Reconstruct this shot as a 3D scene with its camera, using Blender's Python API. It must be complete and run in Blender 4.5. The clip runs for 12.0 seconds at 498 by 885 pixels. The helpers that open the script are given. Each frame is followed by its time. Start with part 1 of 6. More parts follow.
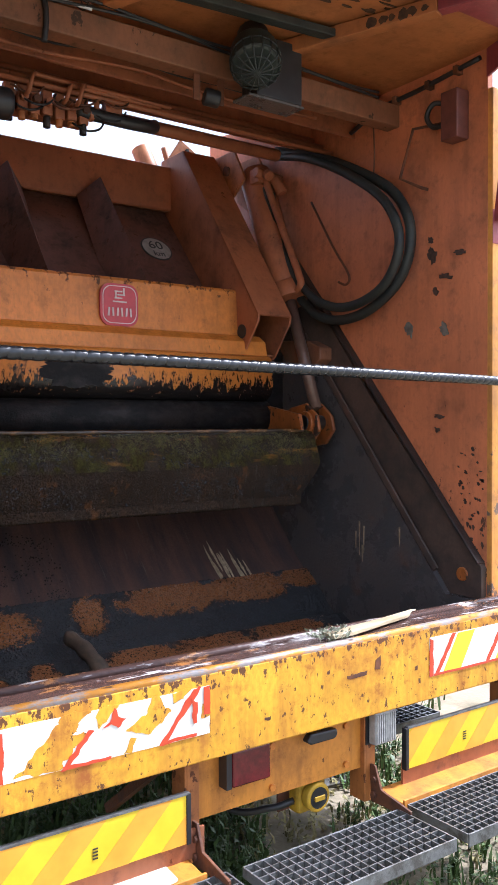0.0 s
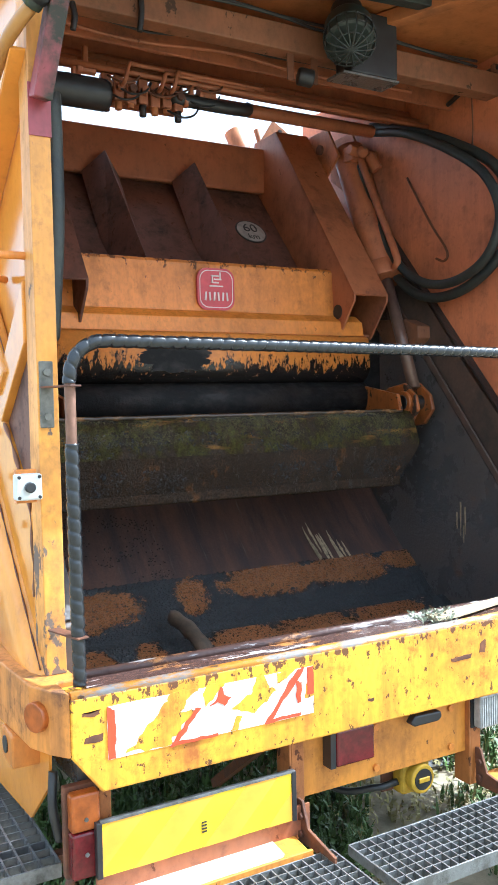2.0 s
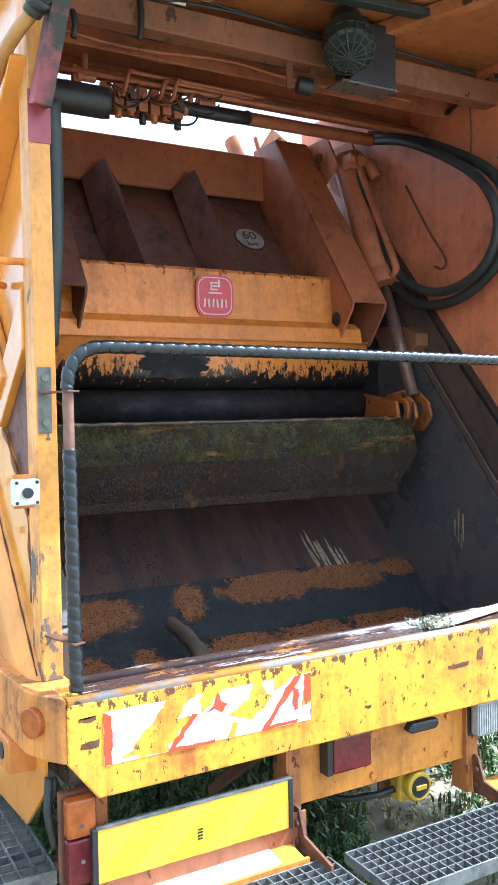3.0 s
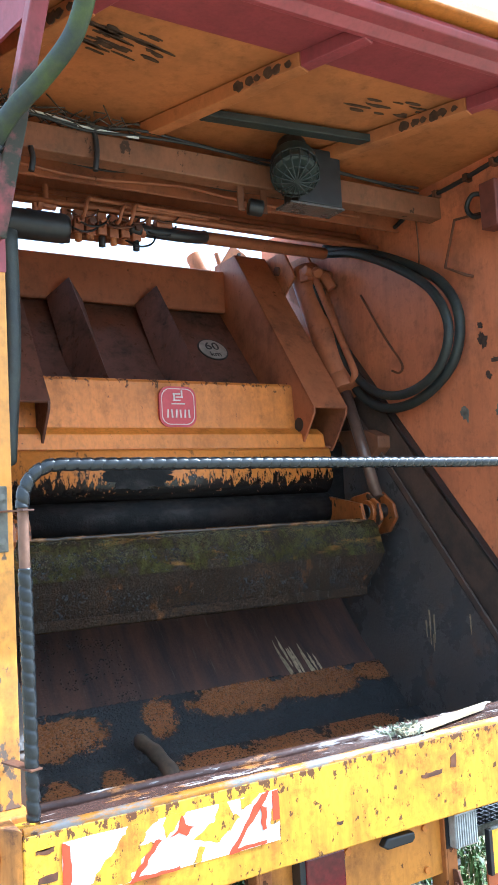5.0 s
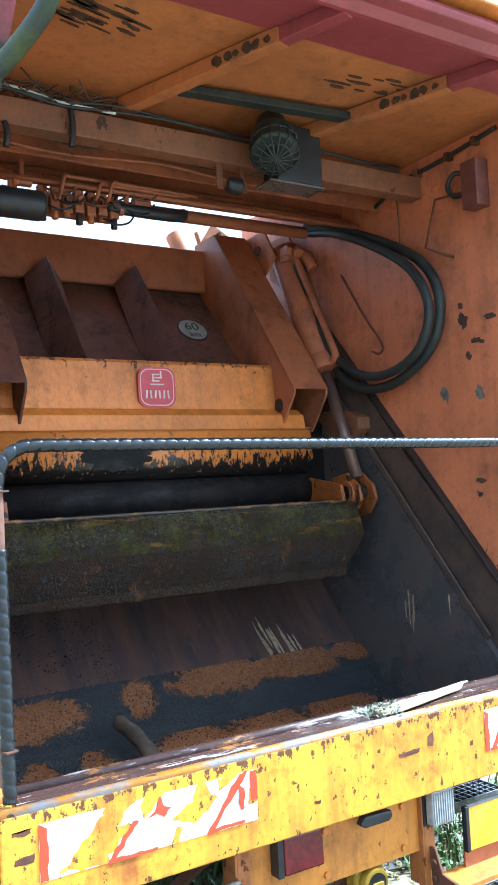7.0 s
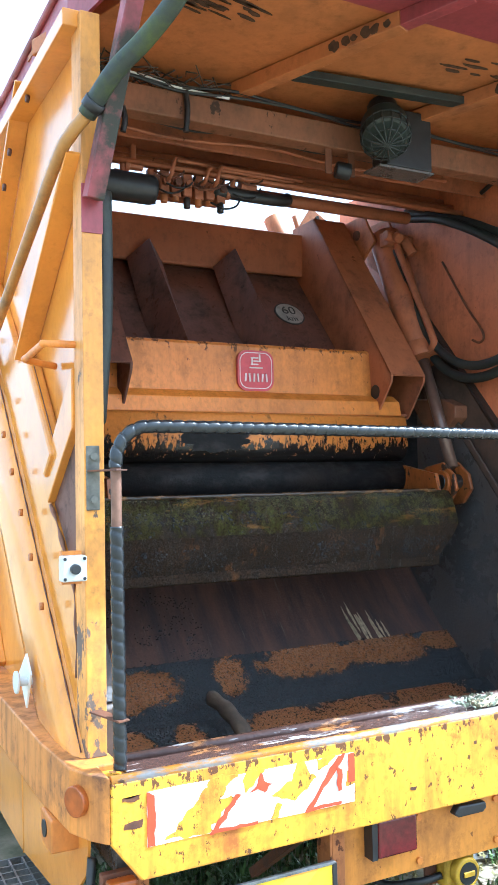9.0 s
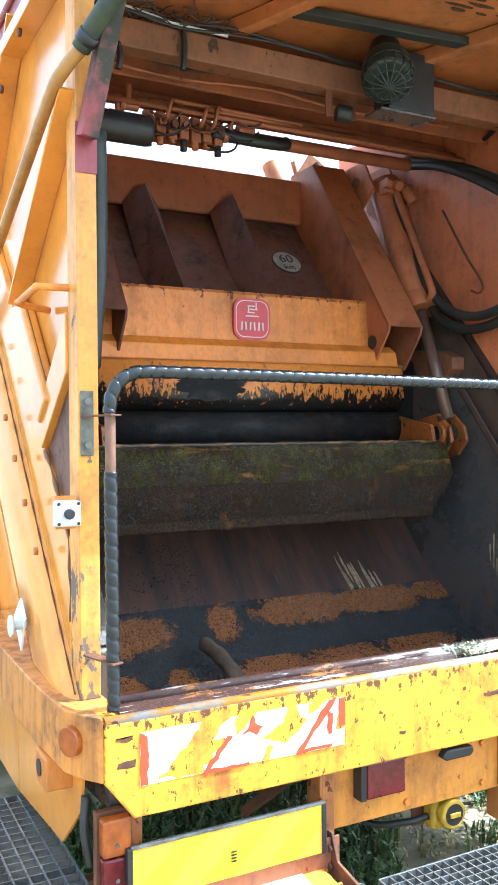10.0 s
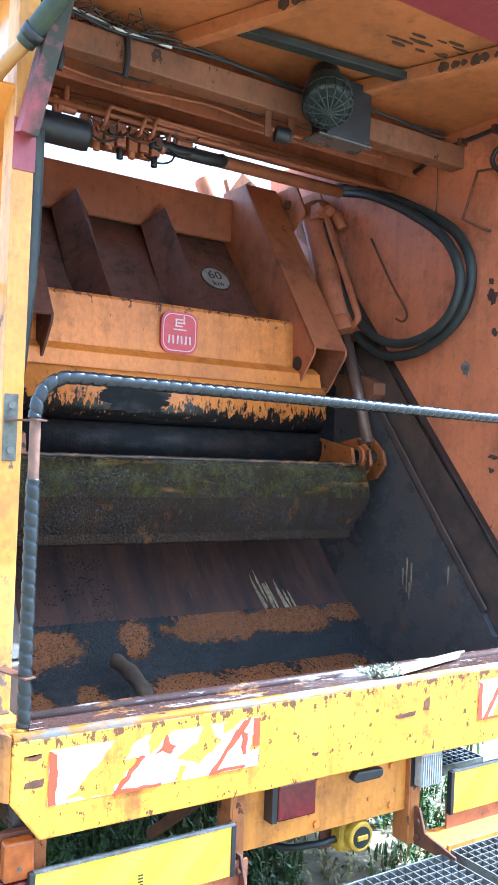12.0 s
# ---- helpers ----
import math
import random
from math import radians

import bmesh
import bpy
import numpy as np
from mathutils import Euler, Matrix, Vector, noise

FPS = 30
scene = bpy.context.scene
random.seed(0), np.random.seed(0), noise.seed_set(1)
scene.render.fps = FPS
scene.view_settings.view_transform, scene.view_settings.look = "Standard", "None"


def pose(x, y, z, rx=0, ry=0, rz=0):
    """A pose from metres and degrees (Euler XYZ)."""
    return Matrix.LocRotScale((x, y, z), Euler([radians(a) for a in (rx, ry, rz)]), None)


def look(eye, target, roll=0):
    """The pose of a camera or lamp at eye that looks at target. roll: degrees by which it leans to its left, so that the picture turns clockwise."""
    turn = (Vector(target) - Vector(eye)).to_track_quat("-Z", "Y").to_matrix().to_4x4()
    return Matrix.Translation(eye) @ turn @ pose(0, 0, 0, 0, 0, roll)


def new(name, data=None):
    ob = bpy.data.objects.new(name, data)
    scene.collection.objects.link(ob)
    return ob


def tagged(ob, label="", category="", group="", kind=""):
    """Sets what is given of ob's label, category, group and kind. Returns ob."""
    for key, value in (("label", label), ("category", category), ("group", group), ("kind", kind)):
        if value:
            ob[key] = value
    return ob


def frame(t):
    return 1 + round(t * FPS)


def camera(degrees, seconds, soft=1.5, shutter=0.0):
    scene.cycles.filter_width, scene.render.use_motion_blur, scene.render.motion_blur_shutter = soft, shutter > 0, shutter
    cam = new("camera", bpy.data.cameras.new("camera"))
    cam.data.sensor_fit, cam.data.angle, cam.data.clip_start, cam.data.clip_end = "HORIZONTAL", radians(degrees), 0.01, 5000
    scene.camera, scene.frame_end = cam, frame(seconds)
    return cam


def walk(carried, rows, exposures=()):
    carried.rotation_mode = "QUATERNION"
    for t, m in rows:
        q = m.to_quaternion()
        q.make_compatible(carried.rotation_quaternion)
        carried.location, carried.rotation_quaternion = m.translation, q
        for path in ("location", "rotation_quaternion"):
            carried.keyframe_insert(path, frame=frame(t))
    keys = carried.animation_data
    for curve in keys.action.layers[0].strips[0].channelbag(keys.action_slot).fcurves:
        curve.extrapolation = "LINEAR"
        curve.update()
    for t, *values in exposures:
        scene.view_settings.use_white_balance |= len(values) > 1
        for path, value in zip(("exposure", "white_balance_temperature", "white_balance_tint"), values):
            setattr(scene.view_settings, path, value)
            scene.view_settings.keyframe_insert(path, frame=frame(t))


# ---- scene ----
cam = camera(32.5, 12.0)
PATH = [
    (0, (-1.769, -2.115, 1.723), (-0.607, -0.488, 1.678), -0.2),
    (0.5, (-1.765, -2.139, 1.724), (-0.765, -0.408, 1.661), -1.2),
    (1, (-1.776, -2.117, 1.728), (-0.772, -0.393, 1.581), -2.2),
    (1.5, (-1.789, -2.118, 1.728), (-0.802, -0.382, 1.627), -1.8),
    (2, (-1.793, -2.114, 1.732), (-0.816, -0.371, 1.643), -1.2),
    (2.5, (-1.789, -2.115, 1.731), (-0.805, -0.376, 1.635), -1.0),
    (3, (-1.791, -2.119, 1.729), (-0.812, -0.377, 1.657), -1.0),
    (3.5, (-1.807, -2.143, 1.745), (-0.834, -0.409, 1.957), -2.4),
    (3.7, (-1.808, -2.154, 1.75), (-0.779, -0.465, 2.055), -2.8),
    (5.3, (-1.736, -2.186, 1.754), (-0.713, -0.473, 1.895), -3.1),
    (5.5, (-1.736, -2.189, 1.749), (-0.709, -0.479, 1.886), -3.2),
    (6, (-1.728, -2.19, 1.744), (-0.685, -0.488, 1.868), -3.5),
    (6.5, (-1.719, -2.179, 1.75), (-0.667, -0.483, 1.875), -3.4),
    (8.5, (-1.785, -2.167, 1.757), (-0.763, -0.449, 1.83), -1.4),
    (9, (-1.828, -2.147, 1.766), (-0.921, -0.366, 1.846), -1.0),
    (9.5, (-1.845, -2.109, 1.757), (-0.89, -0.352, 1.735), -0.5),
    (10, (-1.821, -2.135, 1.749), (-0.905, -0.357, 1.719), -0.4),
    (10.5, (-1.808, -2.161, 1.746), (-0.926, -0.366, 1.719), -0.5),
    (11, (-1.817, -2.153, 1.749), (-0.86, -0.397, 1.764), -0.0),
    (11.5, (-1.81, -2.158, 1.748), (-0.763, -0.455, 1.81), 1.2),
    (12, (-1.85, -2.089, 1.737), (-0.756, -0.415, 1.754), 2.4),
]
walk(cam, [(t, look(eye, target, roll)) for t, eye, target, roll in PATH],
     [(0, 0.7, 5150, 15), (0.5, 1.0, 5150, 8), (1, 1.12, 5100, 5), (2, 1.3, 4900, 2), (2.5, 1.27, 4850, 2), (3.5, 1.4, 4500, 0), (5.5, 1.31, 4600, 1), (6.5, 1.31, 4450, 0), (8.5, 1.08, 4450, -1), (9, 1.42, 4600, 0), (9.5, 1.5, 4750, -1), (10.5, 1.58, 4800, -1), (11.5, 1.64, 4400, 0), (12, 1.76, 4300, 2)])

# ---- light ----
world = bpy.data.worlds.new("sky")
scene.world = world
world.use_nodes = True
wn, wl = world.node_tree.nodes, world.node_tree.links
SUN = Vector((0.60, -0.212, 0.77)).normalized()
sky = wn.new("ShaderNodeTexSky")
sky.sky_type = "NISHITA"
sky.sun_disc = False
sky.sun_elevation = math.asin(SUN.z)
sky.sun_rotation = math.atan2(SUN.x, SUN.y)
sky.air_density, sky.dust_density, sky.ozone_density = 0.8, 10.0, 0.5
wn["Background"].inputs["Strength"].default_value = 0.165
haze = wn.new("ShaderNodeMix")
haze.data_type = "RGBA"
haze.inputs[0].default_value = 0.5
haze_in = [k for k in haze.inputs if k.type == "RGBA"]
haze_in[1].default_value = (8.2, 8.1, 7.7, 1.0)
wl.new(sky.outputs[0], haze_in[0])
wl.new([k for k in haze.outputs if k.type == "RGBA"][0], wn["Background"].inputs["Color"])
sun_data = bpy.data.lights.new("sun", "SUN")
sun_data.energy, sun_data.angle, sun_data.color = 5.0, radians(0.6), (1.0, 0.93, 0.83)
sun = new("sun", sun_data)
sun.matrix_world = look(SUN * 20, (0, 0, 0))


# ---- materials ----
def graph(name, rough=0.5, metal=0.0):
    m = bpy.data.materials.new(name)
    m.use_nodes = True
    n, l = m.node_tree.nodes, m.node_tree.links
    b = n["Principled BSDF"]
    b.inputs["Roughness"].default_value = rough
    b.inputs["Metallic"].default_value = metal
    return m, n, l, b


def noise_fac(n, l, scale, detail=4.0, stretch=(1, 1, 1), lo=0.4, hi=0.6, rough=0.55, seed=0.0):
    tc = n.new("ShaderNodeTexCoord")
    mp = n.new("ShaderNodeMapping")
    mp.inputs["Scale"].default_value = stretch
    mp.inputs["Location"].default_value = (seed, seed * 1.7, seed * 0.6)
    l.new(tc.outputs["Object"], mp.inputs["Vector"])
    t = n.new("ShaderNodeTexNoise")
    t.inputs["Scale"].default_value, t.inputs["Detail"].default_value, t.inputs["Roughness"].default_value = scale, detail, rough
    l.new(mp.outputs[0], t.inputs["Vector"])
    r = n.new("ShaderNodeMapRange")
    r.inputs["From Min"].default_value, r.inputs["From Max"].default_value = lo, hi
    l.new(t.outputs[0], r.inputs["Value"])
    return r.outputs[0]


def blend(n, l, fac, a, b, mode="MIX"):
    x = n.new("ShaderNodeMix")
    x.data_type, x.blend_type = "RGBA", mode
    ins = [s for s in x.inputs if s.type == "RGBA"]
    fin = x.inputs[0]
    for s, v in ((fin, fac), (ins[0], a), (ins[1], b)):
        if isinstance(v, (int, float)):
            s.default_value = v
        elif isinstance(v, tuple):
            s.default_value = (*v, 1.0)
        else:
            l.new(v, s)
    return [s for s in x.outputs if s.type == "RGBA"][0]


def arith(n, l, op, a, b):
    x = n.new("ShaderNodeMath")
    x.operation = op
    x.use_clamp = op in ("MULTIPLY", "ADD", "SUBTRACT")
    for s, v in ((x.inputs[0], a), (x.inputs[1], b)):
        if isinstance(v, (int, float)):
            s.default_value = v
        else:
            l.new(v, s)
    return x.outputs[0]


def relief(n, l, b, height, strength=0.3, distance=0.002):
    x = n.new("ShaderNodeBump")
    x.inputs["Strength"].default_value, x.inputs["Distance"].default_value = strength, distance
    l.new(height, x.inputs["Height"])
    l.new(x.outputs[0], b.inputs["Normal"])


def along_z(n, l, lo, hi, axis="Z"):
    tc = n.new("ShaderNodeTexCoord")
    sp = n.new("ShaderNodeSeparateXYZ")
    l.new(tc.outputs["Object"], sp.inputs[0])
    r = n.new("ShaderNodeMapRange")
    r.inputs["From Min"].default_value, r.inputs["From Max"].default_value = lo, hi
    l.new(sp.outputs[axis], r.inputs["Value"])
    return r.outputs[0]


def paint(name, col, grime=0.35, chips=0.5, rough=0.42, chip_lo=0.62, chip_scale=22, rust=(0.07, 0.022, 0.008), soot=(0.03, 0.017, 0.01), seed=0.0, edge=None, spots=(), drip=0.8, fleck=0.45, dull=0.35, bump=0.4):
    """Old sprayed paint on steel: faded patches, runs of dirt, and chips down to rust.
    edge: (z, z) between which chipping grows. spots: (x, y, z, radius) of dark blots."""
    m, n, l, b = graph(name, rough)
    fade = noise_fac(n, l, 2.3, 5, lo=0.3, hi=0.7, seed=seed)
    c = blend(n, l, fade, tuple(k * 0.74 for k in col), tuple(min(1, k * 1.12) for k in col))
    speck = noise_fac(n, l, 70, 4, (1, 1, 0.5), 0.42, 0.8, seed=seed)
    c = blend(n, l, arith(n, l, "MULTIPLY", speck, fleck), c, tuple(k * 0.5 for k in col))
    runs = noise_fac(n, l, 16, 6, (1, 1, 0.09), 0.47, 0.75, seed=seed + 3)
    blot = noise_fac(n, l, 4.5, 9, lo=0.5, hi=0.74, rough=0.68, seed=seed + 5)
    fine = noise_fac(n, l, 19, 9, lo=0.54, hi=0.72, rough=0.7, seed=seed + 6)
    dirt = arith(n, l, "MULTIPLY", arith(n, l, "ADD", arith(n, l, "MULTIPLY", runs, drip), arith(n, l, "ADD", blot, arith(n, l, "MULTIPLY", fine, 0.7))), grime)
    for x, y, z, r in spots:
        tc = n.new("ShaderNodeTexCoord")
        ds = n.new("ShaderNodeVectorMath")
        ds.operation = "DISTANCE"
        ds.inputs[1].default_value = (x, y, z)
        l.new(tc.outputs["Object"], ds.inputs[0])
        rr = n.new("ShaderNodeMapRange")
        rr.inputs["From Min"].default_value, rr.inputs["From Max"].default_value = r * 1.25, r * 0.25
        l.new(ds.outputs["Value"], rr.inputs["Value"])
        wob = noise_fac(n, l, 14, 8, lo=0.3, hi=0.6, rough=0.65, seed=x)
        dirt = arith(n, l, "ADD", dirt, arith(n, l, "MULTIPLY", rr.outputs[0], wob))
    c = blend(n, l, dirt, c, soot)
    raw = noise_fac(n, l, chip_scale, 9, (1, 1, 0.6), 0.0, 1.0, 0.66, seed + 9)
    if edge:
        raw = arith(n, l, "ADD", raw, arith(n, l, "MULTIPLY", along_z(n, l, edge[0], edge[1]), 0.14))
    r2 = n.new("ShaderNodeMapRange")
    r2.inputs["From Min"].default_value, r2.inputs["From Max"].default_value = chip_lo, chip_lo + 0.025
    l.new(raw, r2.inputs["Value"])
    chip = arith(n, l, "MULTIPLY", r2.outputs[0], chips)
    c = blend(n, l, chip, c, rust)
    l.new(c, b.inputs["Base Color"])
    rg = n.new("ShaderNodeMapRange")
    rg.inputs["To Min"].default_value, rg.inputs["To Max"].default_value = rough, min(1, rough + dull)
    l.new(arith(n, l, "ADD", dirt, chip), rg.inputs["Value"])
    l.new(rg.outputs[0], b.inputs["Roughness"])
    relief(n, l, b, arith(n, l, "SUBTRACT", arith(n, l, "ADD", arith(n, l, "MULTIPLY", fade, 0.4), arith(n, l, "MULTIPLY", speck, 0.15)), chip), bump, 0.0018)
    return m


def layered(name, under, over, scale, lo, hi, rough_under=0.6, rough_over=0.3, stretch=(1, 1, 1), grain=60, bump=0.5, seed=0.0, slope=None, extra=None, metal=0.0, tone=0.5, deep=0.003, ragged=0.62):
    """Two coats that lie over each other in ragged patches. slope: (z where the over coat is whole, z where it ends)."""
    m, n, l, b = graph(name, rough_under, metal)
    patch = noise_fac(n, l, scale, 10, stretch, lo, hi, ragged, seed)
    if slope:
        g = along_z(n, l, slope[0], slope[1])
        raw = noise_fac(n, l, scale * 2.5, 10, stretch, 0.25, 0.75, 0.72, seed + 1)
        d = arith(n, l, "SUBTRACT", raw, g)
        r = n.new("ShaderNodeMapRange")
        r.inputs["From Min"].default_value, r.inputs["From Max"].default_value = 0.0, 0.05
        l.new(d, r.inputs["Value"])
        patch = arith(n, l, "MULTIPLY", r.outputs[0], patch)
    gr = noise_fac(n, l, grain, 4, lo=0.3, hi=0.72, seed=seed + 2)
    big = noise_fac(n, l, 3.0, 4, lo=0.3, hi=0.7, seed=seed + 4)
    u = blend(n, l, gr, tuple(k * (1 - tone * 0.6) for k in under), under)
    u = blend(n, l, big, u, tuple(k * (1 - tone * 0.5) for k in under))
    o = blend(n, l, gr, tuple(k * (1 - tone * 0.4) for k in over), over)
    c = blend(n, l, patch, u, o)
    if extra:
        col, sc, st, a, z = extra
        c = blend(n, l, noise_fac(n, l, sc, 6, st, a, z, 0.6, seed + 7), c, col)
    l.new(c, b.inputs["Base Color"])
    rg = n.new("ShaderNodeMapRange")
    rg.inputs["To Min"].default_value, rg.inputs["To Max"].default_value = rough_under, rough_over
    l.new(patch, rg.inputs["Value"])
    l.new(rg.outputs[0], b.inputs["Roughness"])
    relief(n, l, b, arith(n, l, "ADD", arith(n, l, "MULTIPLY", gr, 0.5), arith(n, l, "MULTIPLY", patch, 0.4)), bump, deep)
    return m


def plain(name, col, rough=0.5, metal=0.0, vary=0.25, scale=12, bump=0.15, transmission=0.0):
    m, n, l, b = graph(name, rough, metal)
    f = noise_fac(n, l, scale, 5, lo=0.3, hi=0.7)
    c = blend(n, l, f, tuple(k * (1 - vary) for k in col), tuple(min(1, k * (1 + vary * 0.5)) for k in col))
    l.new(c, b.inputs["Base Color"])
    if transmission:
        b.inputs["Transmission Weight"].default_value = transmission
    relief(n, l, b, f, bump, 0.001)
    return m


ORANGE = (0.70, 0.25, 0.03)
M_ORANGE = paint("orange_paint", ORANGE, 0.3, 0.5, chip_lo=0.68)
M_ORANGE_IN = paint("orange_paint_sooty", (0.48, 0.17, 0.048), 0.65, 0.8, 0.5, chip_lo=0.65, seed=2, drip=0.4)
M_BEAM = paint("orange_paint_worn", (0.85, 0.44, 0.022), 1.0, 0.95, 0.36, chip_lo=0.605, chip_scale=48, rust=(0.09, 0.03, 0.012), soot=(0.32, 0.10, 0.011), seed=4, edge=(0.93, 1.0), fleck=0.7)
M_SIDE = paint("orange_paint_faded", (0.74, 0.31, 0.04), 0.45, 0.75, 0.14, chip_lo=0.70, soot=(0.34, 0.13, 0.035), seed=6, drip=0.25, fleck=0.15, dull=0.12, bump=0.12)
M_SIDEBEAM = paint("orange_paint_grimy", (0.66, 0.26, 0.04), 1.0, 0.9, 0.4, chip_lo=0.67, chip_scale=20, rust=(0.06, 0.035, 0.025), soot=(0.15, 0.065, 0.025), seed=7, drip=0.9, fleck=0.4)
M_WALL = paint("orange_paint_stained", (0.60, 0.205, 0.085), 0.6, 0.85, 0.45, chip_lo=0.70, chip_scale=26, rust=(0.03, 0.022, 0.018), soot=(0.14, 0.06, 0.035), seed=8, edge=(1.9, 1.05), drip=0.5, fleck=0.25)
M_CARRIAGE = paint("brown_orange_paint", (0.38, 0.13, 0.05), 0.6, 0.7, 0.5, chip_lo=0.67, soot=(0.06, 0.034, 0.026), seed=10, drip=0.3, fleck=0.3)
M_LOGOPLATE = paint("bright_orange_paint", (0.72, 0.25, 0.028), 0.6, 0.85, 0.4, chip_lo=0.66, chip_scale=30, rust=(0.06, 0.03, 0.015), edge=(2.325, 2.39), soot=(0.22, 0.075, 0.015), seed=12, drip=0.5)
M_RECESS = paint("dark_stained_paint", (0.135, 0.053, 0.032), 0.9, 0.6, 0.6, seed=14, soot=(0.026, 0.021, 0.018), drip=0.35, fleck=0.3)
M_MAROON = paint("maroon_paint", (0.30, 0.055, 0.065), 0.25, 0.5, 0.4, chip_lo=0.68, soot=(0.05, 0.03, 0.03), seed=16)
# the spots darken the right-hand face of the left strut
M_STRUT = paint("grimy_maroon_paint", (0.30, 0.055, 0.065), 0.4, 0.6, 0.4, chip_lo=0.66, soot=(0.03, 0.028, 0.018), seed=17, spots=((-1.05, 0.04, 2.93, 0.13), (-1.06, 0.06, 2.80, 0.13), (-1.08, 0.09, 2.68, 0.11), (-1.10, 0.12, 2.56, 0.05)))
M_ROOF = paint("orange_roof_lining", (0.46, 0.165, 0.045), 0.5, 0.8, 0.5, chip_lo=0.71, chip_scale=12, rust=(0.03, 0.02, 0.015), soot=(0.10, 0.05, 0.025), seed=18, drip=0.4, fleck=0.25)
M_DUSTY = paint("dusty_brown_paint", (0.24, 0.10, 0.046), 0.75, 0.85, 0.6, chip_lo=0.63, chip_scale=18, rust=(0.035, 0.024, 0.018), soot=(0.085, 0.055, 0.035), seed=34, drip=0.3)
M_PEEL = layered("peeling_paint", (0.02, 0.017, 0.016), (0.66, 0.235, 0.032), 18, 0.33, 0.43, 0.25, 0.45, (1, 1, 0.4), slope=(2.03, 1.80), seed=3, ragged=0.78)
M_OIL = layered("oily_black_steel", (0.02, 0.019, 0.019), (0.04, 0.029, 0.024), 9, 0.45, 0.6, 0.36, 0.46, (1, 1, 1), seed=5, deep=0.004)
# moss and ochre; the contrast and bright patches also paint wet glints
M_SWEEP = layered("mossy_black_steel", (0.055, 0.031, 0.011), (0.085, 0.083, 0.016), 13, 0.46, 0.6, 0.12, 0.26, (1.0, 1, 0.6), 120, 1.0, 7, extra=((0.36, 0.17, 0.025), 7, (0.45, 1, 2.2), 0.58, 0.78), deep=0.007, ragged=0.85, tone=1.3)
# rust islands in the black wet film: centre (x, z) and half sizes
LIP_RUST = [(-0.68, 0.895, 0.21, 0.065), (-1.0, 0.86, 0.10, 0.05), (-0.215, 0.905, 0.075, 0.065), (0.20, 0.925, 0.25, 0.065), (0.60, 0.925, 0.27, 0.055), (0.95, 0.94, 0.12, 0.04)]
FLOOR_RUST = [(-0.74, 0.745, 0.07, 0.045), (-0.52, 0.75, 0.06, 0.05), (-0.10, 0.755, 0.17, 0.05), (0.27, 0.75, 0.20, 0.045), (0.66, 0.755, 0.22, 0.05), (-0.95, 0.73, 0.05, 0.04), (-0.30, 0.70, 0.10, 0.03)]


def wet_rust(name, islands, seed):
    """Black wet film on steel with ragged islands of orange rust, both beaded with drops."""
    m, n, l, b = graph(name, 0.2)
    tc = n.new("ShaderNodeTexCoord")
    total = None
    for x, z, rx, rz in islands:
        mp = n.new("ShaderNodeMapping")
        mp.inputs["Location"].default_value = (-x / rx, 0, -z / rz)
        mp.inputs["Scale"].default_value = (1 / rx, 0, 1 / rz)
        l.new(tc.outputs["Object"], mp.inputs["Vector"])
        ln = n.new("ShaderNodeVectorMath")
        ln.operation = "LENGTH"
        l.new(mp.outputs[0], ln.inputs[0])
        r = n.new("ShaderNodeMapRange")
        r.inputs["From Min"].default_value, r.inputs["From Max"].default_value = 1.5, 0.5
        l.new(ln.outputs["Value"], r.inputs["Value"])
        total = r.outputs[0] if total is None else arith(n, l, "MAXIMUM", total, r.outputs[0])
    rag = noise_fac(n, l, 7, 11, lo=0.27, hi=0.73, rough=0.78, seed=seed)
    flecks = noise_fac(n, l, 38, 6, lo=0.3, hi=0.7, rough=0.7, seed=seed + 6)
    mixed = arith(n, l, "ADD", arith(n, l, "MULTIPLY", total, 0.40), arith(n, l, "ADD", arith(n, l, "MULTIPLY", rag, 0.36), arith(n, l, "MULTIPLY", flecks, 0.24)))
    r = n.new("ShaderNodeMapRange")
    r.inputs["From Min"].default_value, r.inputs["From Max"].default_value = 0.485, 0.545
    l.new(mixed, r.inputs["Value"])
    pores = noise_fac(n, l, 95, 4, lo=0.62, hi=0.56, seed=seed + 3)
    patch = arith(n, l, "MULTIPLY", r.outputs[0], pores)
    gr = noise_fac(n, l, 130, 4, lo=0.3, hi=0.72, seed=seed + 2)
    rust = blend(n, l, gr, (0.13, 0.042, 0.009), (0.34, 0.125, 0.025))
    tar = blend(n, l, gr, (0.007, 0.0075, 0.008), (0.034, 0.035, 0.036))
    l.new(blend(n, l, patch, tar, rust), b.inputs["Base Color"])
    rg = n.new("ShaderNodeMapRange")
    rg.inputs["To Min"].default_value, rg.inputs["To Max"].default_value = 0.13, 0.38
    l.new(patch, rg.inputs["Value"])
    l.new(rg.outputs[0], b.inputs["Roughness"])
    relief(n, l, b, arith(n, l, "ADD", arith(n, l, "MULTIPLY", gr, 0.5), arith(n, l, "MULTIPLY", patch, 0.4)), 1.0, 0.010)
    return m


